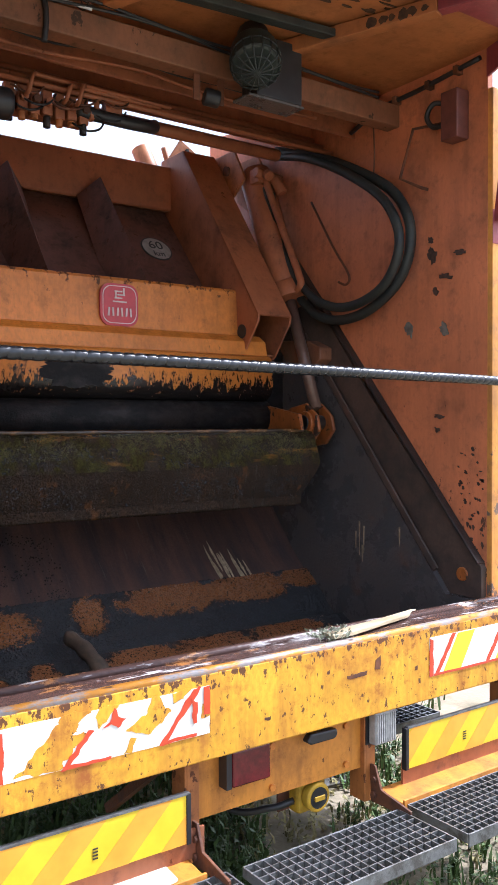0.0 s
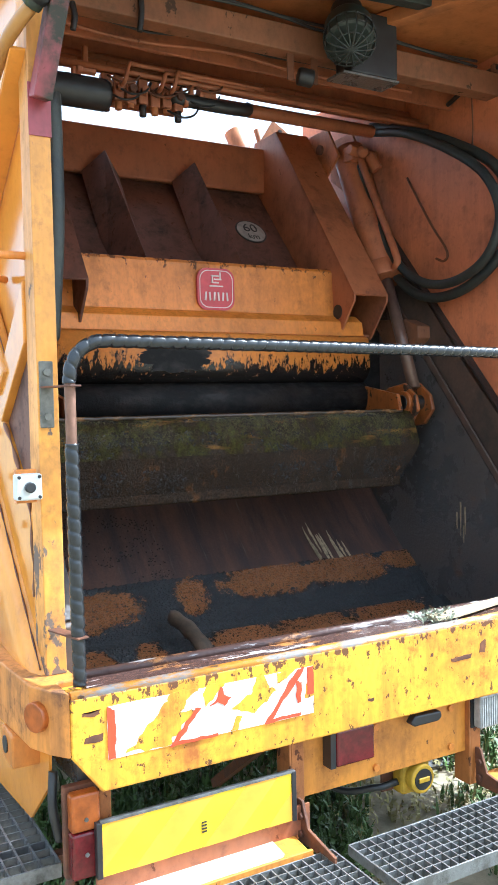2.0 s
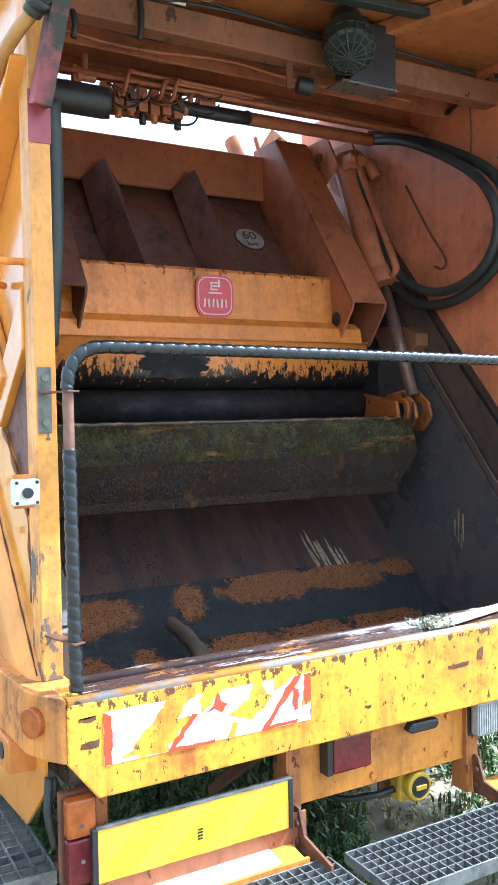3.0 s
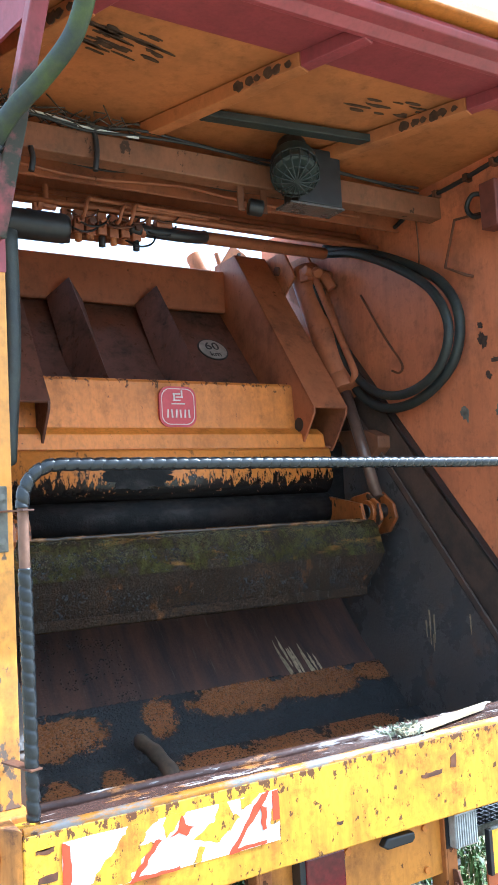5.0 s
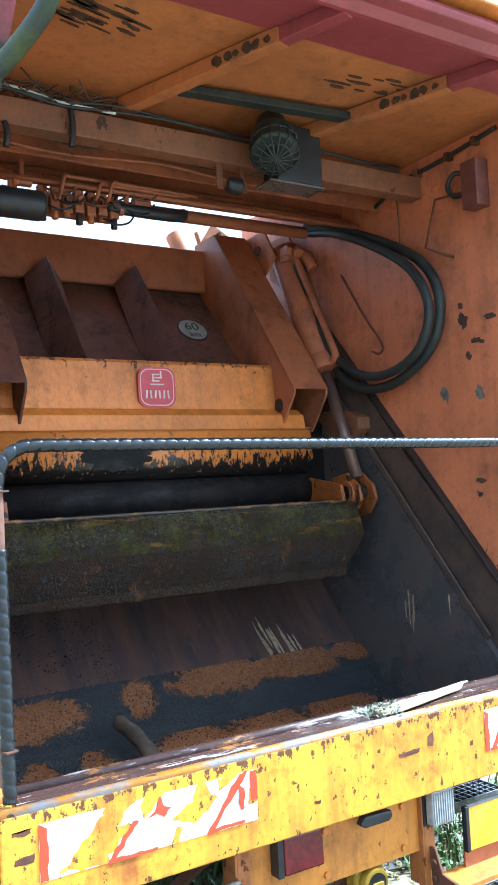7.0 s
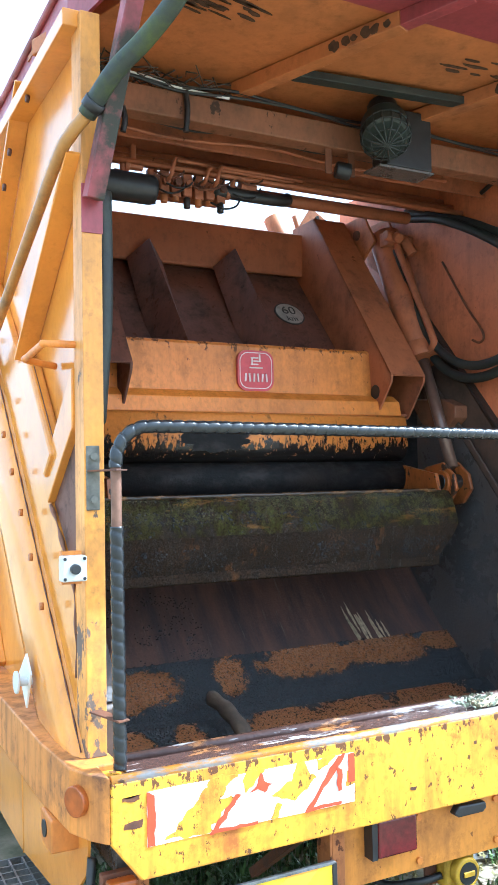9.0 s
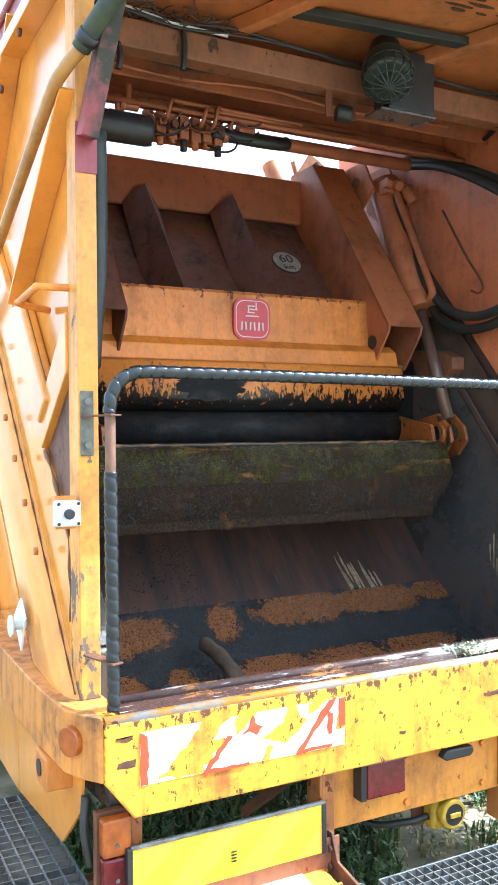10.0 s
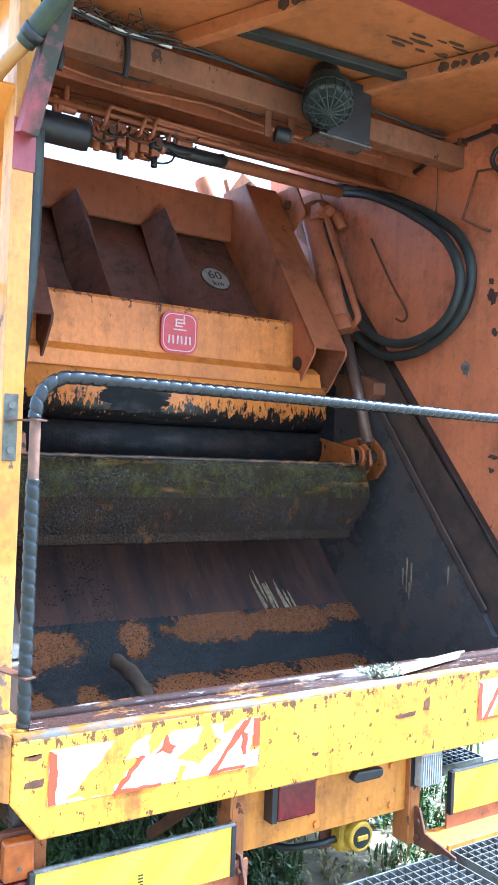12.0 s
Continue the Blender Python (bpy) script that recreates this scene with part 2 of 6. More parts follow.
M_FLOORRUST = wet_rust("rusty_wet_steel", FLOOR_RUST, 9)
M_LIP = wet_rust("rusty_lip_steel", LIP_RUST, 33)
M_FLOORDARK = layered("brown_scraped_steel", (0.145, 0.08, 0.06), (0.06, 0.046, 0.044), 5, 0.4, 0.64, 0.22, 0.16, (2.0, 0.35, 0.35), 110, 0.5, 11, extra=((0.20, 0.16, 0.125), 30, (2.4, 0.22, 0.22), 0.62, 0.95), ragged=0.7)
M_LINER = layered("dark_greasy_steel", (0.125, 0.105, 0.095), (0.08, 0.08, 0.082), 4, 0.4, 0.65, 0.32, 0.22, (1, 1, 1), 70, 0.5, 13, ragged=0.7, extra=((0.17, 0.095, 0.06), 5, (1, 1, 1), 0.6, 0.78))
M_RAIL = layered("worn_rail_steel", (0.12, 0.08, 0.06), (0.055, 0.043, 0.036), 7, 0.42, 0.62, 0.5, 0.45, (1, 1, 1), 60, 0.3, 15)
M_SILL = layered("worn_edge_paint", (0.40, 0.36, 0.34), (0.62, 0.26, 0.025), 14, 0.42, 0.50, 0.3, 0.42, (0.3, 1, 1), 60, 0.4, 17, metal=0.25, ragged=0.75, extra=((0.10, 0.05, 0.03), 30, (0.5, 1, 1), 0.60, 0.66))
# the whitish extra patches paint the sill's wet highlights
M_SILLTOP = layered("scuffed_sill_paint_glints", (0.085, 0.045, 0.035), (0.42, 0.17, 0.03), 11, 0.56, 0.64, 0.22, 0.4, (0.4, 1, 1), 70, 0.6, 19, extra=((0.6, 0.56, 0.54), 26, (0.25, 1.6, 1), 0.58, 0.66), ragged=0.72, deep=0.005)
M_TAPE = plain("black_plastic_wrap", (0.02, 0.022, 0.025), 0.24, 0, 0.4, 30, 0.2)
M_PIPE = plain("bare_pipe_rust", (0.22, 0.12, 0.08), 0.5, 0.4, 0.4, 25, 0.3)
M_RUBBER = plain("black_rubber", (0.022, 0.022, 0.023), 0.45, 0, 0.4, 20, 0.3)
M_CONDUIT = layered("dirty_ochre_paint", (0.50, 0.25, 0.06), (0.24, 0.14, 0.06), 9, 0.45, 0.7, 0.3, 0.5, (1, 1, 1), 60, 0.3, 23)
M_HOSE = layered("weathered_hose", (0.02, 0.026, 0.026), (0.038, 0.045, 0.038), 9, 0.4, 0.65, 0.5, 0.6)
M_GREENHOSE = layered("mossy_hose", (0.035, 0.044, 0.036), (0.065, 0.085, 0.022), 8, 0.45, 0.62, 0.55, 0.65)
M_GALV = layered("galvanised_steel", (0.27, 0.275, 0.28), (0.13, 0.125, 0.115), 14, 0.45, 0.6, 0.42, 0.6, metal=0.6)
M_GREY = plain("grey_zinc_plate", (0.17, 0.165, 0.14), 0.6, 0.1, 0.5, 30, 0.4)
M_RUST = layered("brown_rust", (0.19, 0.07, 0.028), (0.08, 0.032, 0.018), 12, 0.4, 0.6, 0.75, 0.6)
M_RED = plain("red_film", (0.58, 0.065, 0.022), 0.35, 0, 0.2, 20)
M_WHITE = plain("white_film", (0.80, 0.79, 0.74), 0.35, 0, 0.1, 16)
M_STRIP = plain("pale_painted_reflection", (0.70, 0.62, 0.50), 0.22, 0, 0.2, 14)
M_YELLOWFILM = plain("yellow_film", (0.85, 0.60, 0.02), 0.35, 0, 0.1, 30)
M_BOARDY = plain("yellow_reflector_sheet", (0.75, 0.55, 0.015), 0.3, 0, 0.12, 10)
M_BOARDO = plain("faded_orange_sheet", (0.80, 0.38, 0.035), 0.3, 0, 0.15, 10)
M_LENS_R = plain("red_lens", (0.10, 0.006, 0.009), 0.18, 0, 0.4, 60, 0.3)
M_LENS_A = plain("amber_lens", (0.34, 0.085, 0.009), 0.3, 0, 0.4, 30, 0.2)
M_LENS_W = plain("clear_lens", (0.34, 0.34, 0.32), 0.25, 0, 0.3, 40, 0.2)
M_BOX = plain("light_grey_plastic", (0.62, 0.63, 0.62), 0.45, 0, 0.1, 20)
M_BLACK = plain("black_plastic", (0.02, 0.02, 0.022), 0.4, 0, 0.3, 20)
M_YELLOWPL = plain("yellow_plastic", (0.46, 0.28, 0.012), 0.5, 0, 0.4, 25)
M_BADGE = plain("faded_red_badge", (0.55, 0.06, 0.07), 0.4, 0, 0.15, 30)
M_BADGEW = plain("badge_white", (0.72, 0.60, 0.56), 0.45, 0, 0.1, 30)
M_SIGN = plain("dull_sign_disc", (0.36, 0.34, 0.30), 0.5, 0, 0.3, 22)
M_SIGNRIM = plain("sign_black", (0.03, 0.028, 0.026), 0.5, 0, 0.2, 22)
M_CHROME = plain("bright_rod", (0.16, 0.10, 0.075), 0.3, 0.2, 0.2, 30)
M_WOOD = layered("grey_weathered_wood", (0.15, 0.105, 0.065), (0.07, 0.05, 0.033), 18, 0.4, 0.6, 0.8, 0.8, (1, 0.3, 1))
M_PALEWOOD = layered("pale_split_wood", (0.62, 0.52, 0.34), (0.42, 0.32, 0.18), 14, 0.45, 0.6, 0.7, 0.7, (0.3, 1, 1))
M_GLASS = plain("dusty_lamp_glass", (0.026, 0.036, 0.03), 0.4, 0, 0.3, 20)
M_TYRE = plain("tyre_rubber", (0.03, 0.03, 0.03), 0.8, 0, 0.3, 20)
M_LEAF = plain("weed_leaf", (0.085, 0.14, 0.028), 0.55, 0, 0.5, 6)
M_LEAFDRY = plain("dry_grass", (0.30, 0.26, 0.10), 0.7, 0, 0.4, 6)
M_LUG = paint("greasy_lug_paint", (0.42, 0.13, 0.025), 0.6, 0.95, 0.35, chip_lo=0.56, chip_scale=16, rust=(0.02, 0.015, 0.012), seed=22)
M_POSTPAINT = paint("scratched_post_paint", (0.74, 0.335, 0.05), 0.7, 0.95, 0.42, chip_lo=0.66, chip_scale=11, rust=(0.13, 0.10, 0.085), soot=(0.25, 0.12, 0.05), seed=24, edge=(1.75, 1.0))
M_DARKBOX = plain("dark_maroon_box", (0.15, 0.05, 0.035), 0.5, 0, 0.3, 20)
M_SOOT = plain("soot_smear", (0.07, 0.035, 0.018), 0.8, 0, 0.5, 40)
M_SCUFF = plain("dark_bare_spot", (0.07, 0.042, 0.032), 0.6, 0, 0.5, 50)
M_SCRAPE = plain("pale_scrape", (0.44, 0.33, 0.20), 0.6, 0, 0.5, 60)
M_BLADE = layered("brown_black_steel", (0.075, 0.040, 0.018), (0.035, 0.024, 0.014), 12, 0.4, 0.62, 0.16, 0.3, (1.4, 1, 0.3), 120, 1.0, 27, extra=((0.17, 0.07, 0.02), 13, (1.0, 1, 0.7), 0.60, 0.76), deep=0.007, ragged=0.85, tone=1.3)
M_HANGER = paint("rusty_bracket_paint", (0.42, 0.15, 0.03), 0.8, 0.9, 0.55, chip_lo=0.58, chip_scale=24, soot=(0.13, 0.05, 0.02), seed=28)
M_CENTRE = paint("stained_plate_paint", (0.70, 0.28, 0.03), 0.75, 0.85, 0.45, chip_lo=0.65, chip_scale=34, soot=(0.20, 0.07, 0.015), seed=30)
for m in (M_SWEEP, M_BLADE):
    m.node_tree.nodes["Principled BSDF"].inputs["Specular IOR Level"].default_value = 0.28
M_TAR = plain("wet_tar_grit", (0.012, 0.0125, 0.013), 0.06, 0, 0.4, 90, 0.1)
M_WETRUST = plain("wet_rust_grit", (0.22, 0.08, 0.018), 0.2, 0, 0.5, 90, 0.1)
M_GLINTROD = layered("glint_rod_steel", (0.05, 0.035, 0.022), (0.20, 0.10, 0.03), 16, 0.5, 0.62, 0.1, 0.3, (0.5, 1, 1), 110, 0.8, 43)
M_MOSSGRIT = plain("wet_moss_grit", (0.055, 0.046, 0.013), 0.12, 0, 0.6, 60, 0.1)
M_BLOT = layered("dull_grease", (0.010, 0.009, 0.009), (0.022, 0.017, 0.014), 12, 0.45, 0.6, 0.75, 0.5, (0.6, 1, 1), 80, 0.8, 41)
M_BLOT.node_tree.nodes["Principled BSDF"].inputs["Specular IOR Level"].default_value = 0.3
M_NEST = plain("dry_twigs", (0.075, 0.06, 0.045), 0.85, 0, 0.4, 60)


# ---- mesh helpers ----
def box(bm, x0, x1, y0, y1, z0, z1):
    v = [bm.verts.new((x, y, z)) for x in (x0, x1) for y in (y0, y1) for z in (z0, z1)]
    for q in ((0, 1, 3, 2), (4, 6, 7, 5), (0, 4, 5, 1), (2, 3, 7, 6), (0, 2, 6, 4), (1, 5, 7, 3)):
        bm.faces.new([v[i] for i in q])
    return v


def prism(bm, poly, a0, a1, axis="x"):
    """A polygon pushed along an axis. x: points are (y, z); y: (x, z); z: (x, y)."""
    def at(p, a):
        return {"x": (a, p[0], p[1]), "y": (p[0], a, p[1]), "z": (p[0], p[1], a)}[axis]
    lo, hi = [bm.verts.new(at(p, a0)) for p in poly], [bm.verts.new(at(p, a1)) for p in poly]
    bm.faces.new(lo)
    bm.faces.new(hi[::-1])
    for i in range(len(poly)):
        j = (i + 1) % len(poly)
        bm.faces.new((lo[i], hi[i], hi[j], lo[j]))


def smooth_path(pts, per=8):
    pts = [Vector(p) for p in pts]
    ext = [2 * pts[0] - pts[1], *pts, 2 * pts[-1] - pts[-2]]
    out = []
    for i in range(1, len(ext) - 2):
        p0, p1, p2, p3 = ext[i - 1:i + 3]
        for k in range(per):
            t = k / per
            out.append(0.5 * (2 * p1 + (p2 - p0) * t + (2 * p0 - 5 * p1 + 4 * p2 - p3) * t * t + (3 * p1 - p0 - 3 * p2 + p3) * t ** 3))
    return out + [pts[-1]]


def tube(bm, pts, r, seg=12, smooth=True, per=8, radius=None):
    """A round bar along a path. radius(s, angle): its own radius at s metres along."""
    path = smooth_path(pts, per) if smooth else [Vector(p) for p in pts]
    side, rings, s = None, [], 0.0
    for i, p in enumerate(path):
        d = (path[min(i + 1, len(path) - 1)] - path[max(i - 1, 0)]).normalized()
        if side is None:
            side = d.orthogonal().normalized()
        side = (side - d * side.dot(d)).normalized()
        up = d.cross(side)
        if i:
            s += (p - path[i - 1]).length
        ring = []
        for k in range(seg):
            a = 2 * math.pi * k / seg
            q = radius(s, a) if radius else r
            ring.append(bm.verts.new(p + (side * math.cos(a) + up * math.sin(a)) * q))
        rings.append(ring)
    for a, b in zip(rings, rings[1:]):
        for k in range(seg):
            f = bm.faces.new((a[k], a[(k + 1) % seg], b[(k + 1) % seg], b[k]))
            f.smooth = True
    bm.faces.new(rings[0][::-1])
    bm.faces.new(rings[-1])


def rod(bm, p0, p1, r, seg=14):
    tube(bm, [p0, p1], r, seg, smooth=False)


def slab(bm, pts, thick):
    """A flat plate: its outline, pushed back along its normal."""
    pts = [Vector(p) for p in pts]
    nrm = Vector((0, 0, 0))
    for i in range(len(pts)):
        nrm += (pts[i] - pts[0]).cross(pts[(i + 1) % len(pts)] - pts[0])
    nrm.normalize()
    a, b = [bm.verts.new(p) for p in pts], [bm.verts.new(p - nrm * thick) for p in pts]
    bm.faces.new(a)
    bm.faces.new(b[::-1])
    for i in range(len(pts)):
        j = (i + 1) % len(pts)
        bm.faces.new((a[i], b[i], b[j], a[j]))


def beam(bm, p0, p1, across, w, h):
    """A box bar from p0 to p1; w along the direction `across`, h square to it."""
    p0, p1, across = Vector(p0), Vector(p1), Vector(across)
    d = (p1 - p0).normalized()
    u = (across - d * across.dot(d)).normalized() * (w / 2)
    v = d.cross(u).normalized() * (h / 2)
    lo = [bm.verts.new(p0 + a * u + b * v) for a, b in ((-1, -1), (1, -1), (1, 1), (-1, 1))]
    hi = [bm.verts.new(p1 + a * u + b * v) for a, b in ((-1, -1), (1, -1), (1, 1), (-1, 1))]
    bm.faces.new(lo)
    bm.faces.new(hi[::-1])
    for i in range(4):
        j = (i + 1) % 4
        bm.faces.new((lo[i], hi[i], hi[j], lo[j]))


def finish(ob, bevel):
    if bevel:
        mod = ob.modifiers.new("bevel", "BEVEL")
        mod.width, mod.segments, mod.limit_method, mod.angle_limit = bevel, 2, "ANGLE", radians(40)


def part(name, bm, material, parent=None, label="", bevel=0.0):
    """Links a bmesh as one mesh object, under a thing or a part."""
    bmesh.ops.recalc_face_normals(bm, faces=bm.faces)
    me = bpy.data.meshes.new(name)
    bm.to_mesh(me)
    bm.free()
    me.materials.append(material)
    ob = new(name, me)
    if parent:
        ob.parent = parent
        base = parent.location if parent.type == "EMPTY" else Vector((0, 0, 0))
        ob.matrix_parent_inverse = Matrix.Translation(-Vector(base))
    finish(ob, bevel)
    if label:
        tagged(ob, label)
    return ob


def made(build, *a, **k):
    bm = bmesh.new()
    build(bm, *a, **k)
    return bm


def boxed(*b):
    return made(box, *b)


def many(*calls):
    bm = bmesh.new()
    for f, *a in calls:
        f(bm, *a)
    return bm


def bolts(parent, spots, axis, r=0.011, h=0.008, material=None):
    """Hexagon bolt heads, one object each on one mesh."""
    bm = bmesh.new()
    ax = Vector(axis)
    rod(bm, Vector((0, 0, 0)), ax * h, r, 6)
    me = bpy.data.meshes.new("bolt")
    bm.to_mesh(me)
    bm.free()
    me.materials.append(material or M_RUST)
    base = parent.location if parent.type == "EMPTY" else Vector((0, 0, 0))
    for s in spots:
        ob = new("bolt", me)
        ob.parent = parent
        ob.matrix_parent_inverse = Matrix.Translation(-Vector(base))
        ob.location = s


truck = new("refuse_truck")
truck.location = (0, 0, 0)
tagged(truck, "orange rear-loading refuse truck with open rusty hopper", "truck")

# ---- ground ----
def ground():
    bm = bmesh.new()
    n = 60
    for i in range(n + 1):
        for j in range(n + 1):
            x, y = -6 + 12 * i / n, -6 + 12 * j / n
            h = 0.03 * noise.noise(Vector((x * 0.9, y * 0.9, 0))) + 0.012 * noise.noise(Vector((x * 4, y * 4, 3)))
            e = min(1, (6 - max(abs(x), abs(y))) / 0.8)
            bm.verts.new((x, y, h * e))
    bm.verts.ensure_lookup_table()
    for i in range(n):
        for j in range(n):
            a = i * (n + 1) + j
            f = bm.faces.new([bm.verts[k] for k in (a, a + n + 1, a + n + 2, a + 1)])
            f.smooth = True
    ring = [bm.verts.new((x, y, 0)) for x, y in ((-600, -600), (600, -600), (600, 600), (-600, 600))]
    bm.verts.ensure_lookup_table()
    edge = [[bm.verts[i * (n + 1)] for i in range(n + 1)], [bm.verts[n * (n + 1) + j] for j in range(n + 1)],
            [bm.verts[i * (n + 1) + n] for i in range(n, -1, -1)], [bm.verts[j] for j in range(n, -1, -1)]]
    for k in range(4):
        bm.faces.new([ring[k], ring[(k + 1) % 4], *edge[k][::-1]])
    m = layered("muddy_gravel", (0.40, 0.33, 0.22), (0.13, 0.12, 0.06), 1.9, 0.42, 0.6, 0.85, 0.8, grain=35, bump=0.9, seed=21)
    return tagged(part("ground", bm, m), "muddy gravel ground with weeds and puddles", "ground", kind="structure")


ground()


def puddle(name, cx, cy, rx, ry, seed):
    bm = bmesh.new()
    k = 40
    vs = []
    for i in range(k):
        a = 2 * math.pi * i / k
        q = 1 + 0.35 * noise.noise(Vector((math.cos(a) * 1.3 + seed, math.sin(a) * 1.3, seed)))
        vs.append((cx + rx * q * math.cos(a), cy + ry * q * math.sin(a)))
    prism(bm, vs, -0.05, 0.022, "z")
    m, n, l, b = graph("puddle_water", 0.05)
    b.inputs["Base Color"].default_value = (0.10, 0.085, 0.06, 1)
    return tagged(part(name, bm, m), "shallow muddy puddle on the ground", "puddle", "puddles", "structure")


puddle("puddle", 0.95, 1.25, 0.45, 0.35, 1.0)
puddle("puddle", 1.15, -0.2, 0.35, 0.2, 4.0)


# ---- hopper shell ----
def sill():
    # rear beam with its rounded top edge and cut lower corners
    bm = bmesh.new()
    prism(bm, [(-1.15, 0.828), (-1.068, 0.722), (1.068, 0.722), (1.15, 0.828), (1.15, 0.985), (-1.15, 0.985)], 0.0, 0.11, "y")
    b = part("rear_beam", bm, M_BEAM, truck, "worn yellow-orange rear beam with chipped paint", 0.006)
    bm = bmesh.new()
    tube(bm, [(-1.145, 0.016, 0.984), (1.145, 0.016, 0.984)], 0.0155, 14, smooth=False)
    part("edge_bar", bm, M_SILL, b, "worn edge with bright steel and chipped paint")
    bm = bmesh.new()
    prism(bm, [(0.02, 0.98), (0.02, 0.992), (0.15, 0.998), (0.15, 0.98)], -1.09, 1.09)
    part("sill_top", bm, M_SILLTOP, b, "scuffed brown sill with flaking paint and painted pale highlights")
    bm = bmesh.new()
    tube(bm, [(-1.09, 0.125, 1.0), (1.09, 0.125, 1.0)], 0.016, 10, smooth=False)
    part("inner_rim", bm, M_SILLTOP, b)
    return b


rear_beam = sill()


def side_beam(s):
    bm = bmesh.new()
    pts = [(-1.1505 * s, 0.0), (-1.19 * s, 0.055), (-1.222 * s, 0.13), (-1.238 * s, 0.4), (-1.238 * s, 2.3), (-1.09 * s, 2.3), (-1.09 * s, 0.1105), (-1.1505 * s, 0.1105)]
    prism(bm, pts, 0.828, 1.0, "z")
    b = part("side_beam", bm, M_SIDEBEAM, truck, "", 0.005)
    return b


for s in (1, -1):
    sb = side_beam(s)
    if s > 0:
        bm = bmesh.new()
        rod(bm, (-1.203, 0.095, 0.925), (-1.224, 0.086, 0.925), 0.040, 28)
        bm2 = part("side_reflector", bm, M_LENS_A, sb, "round amber side reflector", 0.003)
        bm2.location = (0, 0.0, 0)
        bm = bmesh.new()
        box(bm, -1.245, -1.16, 0.24, 0.36, 0.735, 0.828)
        part("towing_lug", bm, M_ORANGE, sb, "", 0.006)
        bm = bmesh.new()
        rod(bm, (-1.249, 0.31, 0.785), (-1.244, 0.31, 0.785), 0.024, 18)
        part("lug_hole", bm, M_BLACK, sb)
        # splash plate under the side beam
        bm = bmesh.new()
        slab(bm, [(-1.16, 0.14, 0.828), (-1.16, 0.16, 0.70), (-1.16, 0.36, 0.53), (-1.16, 0.98, 0.46), (-1.16, 2.0, 0.46), (-1.16, 2.0, 0.828)], 0.008)
        part("splash_plate", bm, M_SIDE, sb, "orange skirt plate with pointed corner")
        bm = bmesh.new()
        tube(bm, [(-1.165, 0.97, 0.78), (-1.165, 0.95, 0.46)], 0.006, 8)
        part("weld_seam", bm, M_SIDE, sb)


def side_wall(s):
    w = -1.13 * s
    bm = bmesh.new()
    top = 3.10 if s > 0 else 3.265
    prism(bm, [(0.20, 1.0), (0.20, top), (0.9, top + 0.03), (2.3, top + 0.19), (2.3, 1.0)], *sorted((w, -1.10 * s)))
    wall = part("side_wall", bm, M_SIDE if s > 0 else M_WALL, truck, "faded orange side wall with welded ribs" if s > 0 else "orange inner side wall with rust stains")
    # rear post, a folded channel
    bm = bmesh.new()
    a, b, c, d = -1.160 * s, -1.150 * s, -1.112 * s, -1.102 * s
    prism(bm, [(a, 0.175), (d, 0.175), (d, 0.26), (c, 0.26), (c, 0.195), (b, 0.195), (b, 0.27), (a, 0.27)], 1.0, 3.10, "z")
    post = part("rear_post", bm, M_POSTPAINT, wall, "tall folded steel post with scratched paint", 0.003)
    return wall, post


wall_l, post_l = side_wall(1)
wall_r, post_r = side_wall(-1)

# outside of the wall: folded guide channel, plates, ribs and rims
def line_y(y0, y1, a, b, n=8):
    """Points (y, z) along a straight edge z = a + b * y."""
    return [(y0 + (y1 - y0) * k / n, a + b * (y0 + (y1 - y0) * k / n)) for k in range(n + 1)]


def guide_channel():
    bm = bmesh.new()
    rows = []
    for x, (ya, a, b) in ((-1.131, (0.672, 0.350, 0.967)), (-1.184, (0.666, 0.356, 0.967)), (-1.190, (0.60, 0.423, 0.967)), (-1.197, (0.40, 0.600, 1.0)), (-1.196, (0.36, 0.640, 1.0)), (-1.188, (0.235, 0.762, 1.01)), (-1.170, (0.19, 0.808, 1.011)), (-1.131, (0.185, 0.813, 1.011))):
        rows.append([bm.verts.new((x, y, max(1.0, z))) for y, z in line_y(ya, 1.95, a, b)])
    for p, q in zip(rows, rows[1:]):
        for k in range(len(p) - 1):
            f = bm.faces.new((p[k], p[k + 1], q[k + 1], q[k]))
            f.smooth = True
    return bm


part("guide_channel", guide_channel(), M_SIDE, wall_l, "diagonal folded guide channel with bolts")
bm = bmesh.new()
tube(bm, [(-1.170, y, z) for y, z in line_y(0.20, 1.95, 0.812, 1.011, 12)], 0.0025, 8, radius=lambda q, a: 0.0024 + 0.001 * math.sin(q * 190))
part("weld_seam", bm, M_RUST, wall_l, "rusty weld seam")
bolts(wall_l, [(-1.192, 0.53 + 0.145 * k, 1.375 + 0.141 * k) for k in range(9)], (-1, 0, 0), 0.013, 0.012, M_HANGER)
bolts(wall_l, [(-1.187, 0.80 + 0.16 * k, 1.27 + 0.155 * k) for k in range(5)], (-1, 0, 0), 0.006, 0.002, M_RUST)
bm = bmesh.new()
prism(bm, [(0.285, 1.09), (0.285, 1.43), (0.569, 1.69), (0.585, 1.776), (1.0, 2.18), (1.95, 3.03), (1.95, 2.80)], -1.156, -1.131)
part("wall_plate", bm, M_SIDE, wall_l, "flat plate beside the channel", 0.004)
bm = bmesh.new()
prism(bm, [(0.966, 2.198), (0.804, 2.19), (0.47, 1.845), (0.572, 1.770)], -1.180, -1.131)
part("rib", bm, M_SIDE, wall_l, "short boxed rib", 0.012)
bm = bmesh.new()
tube(bm, [(-1.160, 0.80, 2.185), (-1.160, 0.45, 1.825), (-1.160, 0.43, 1.80)], 0.002, 6, smooth=False)
part("weld_seam", bm, M_RUST, wall_l, "rusty weld seam")
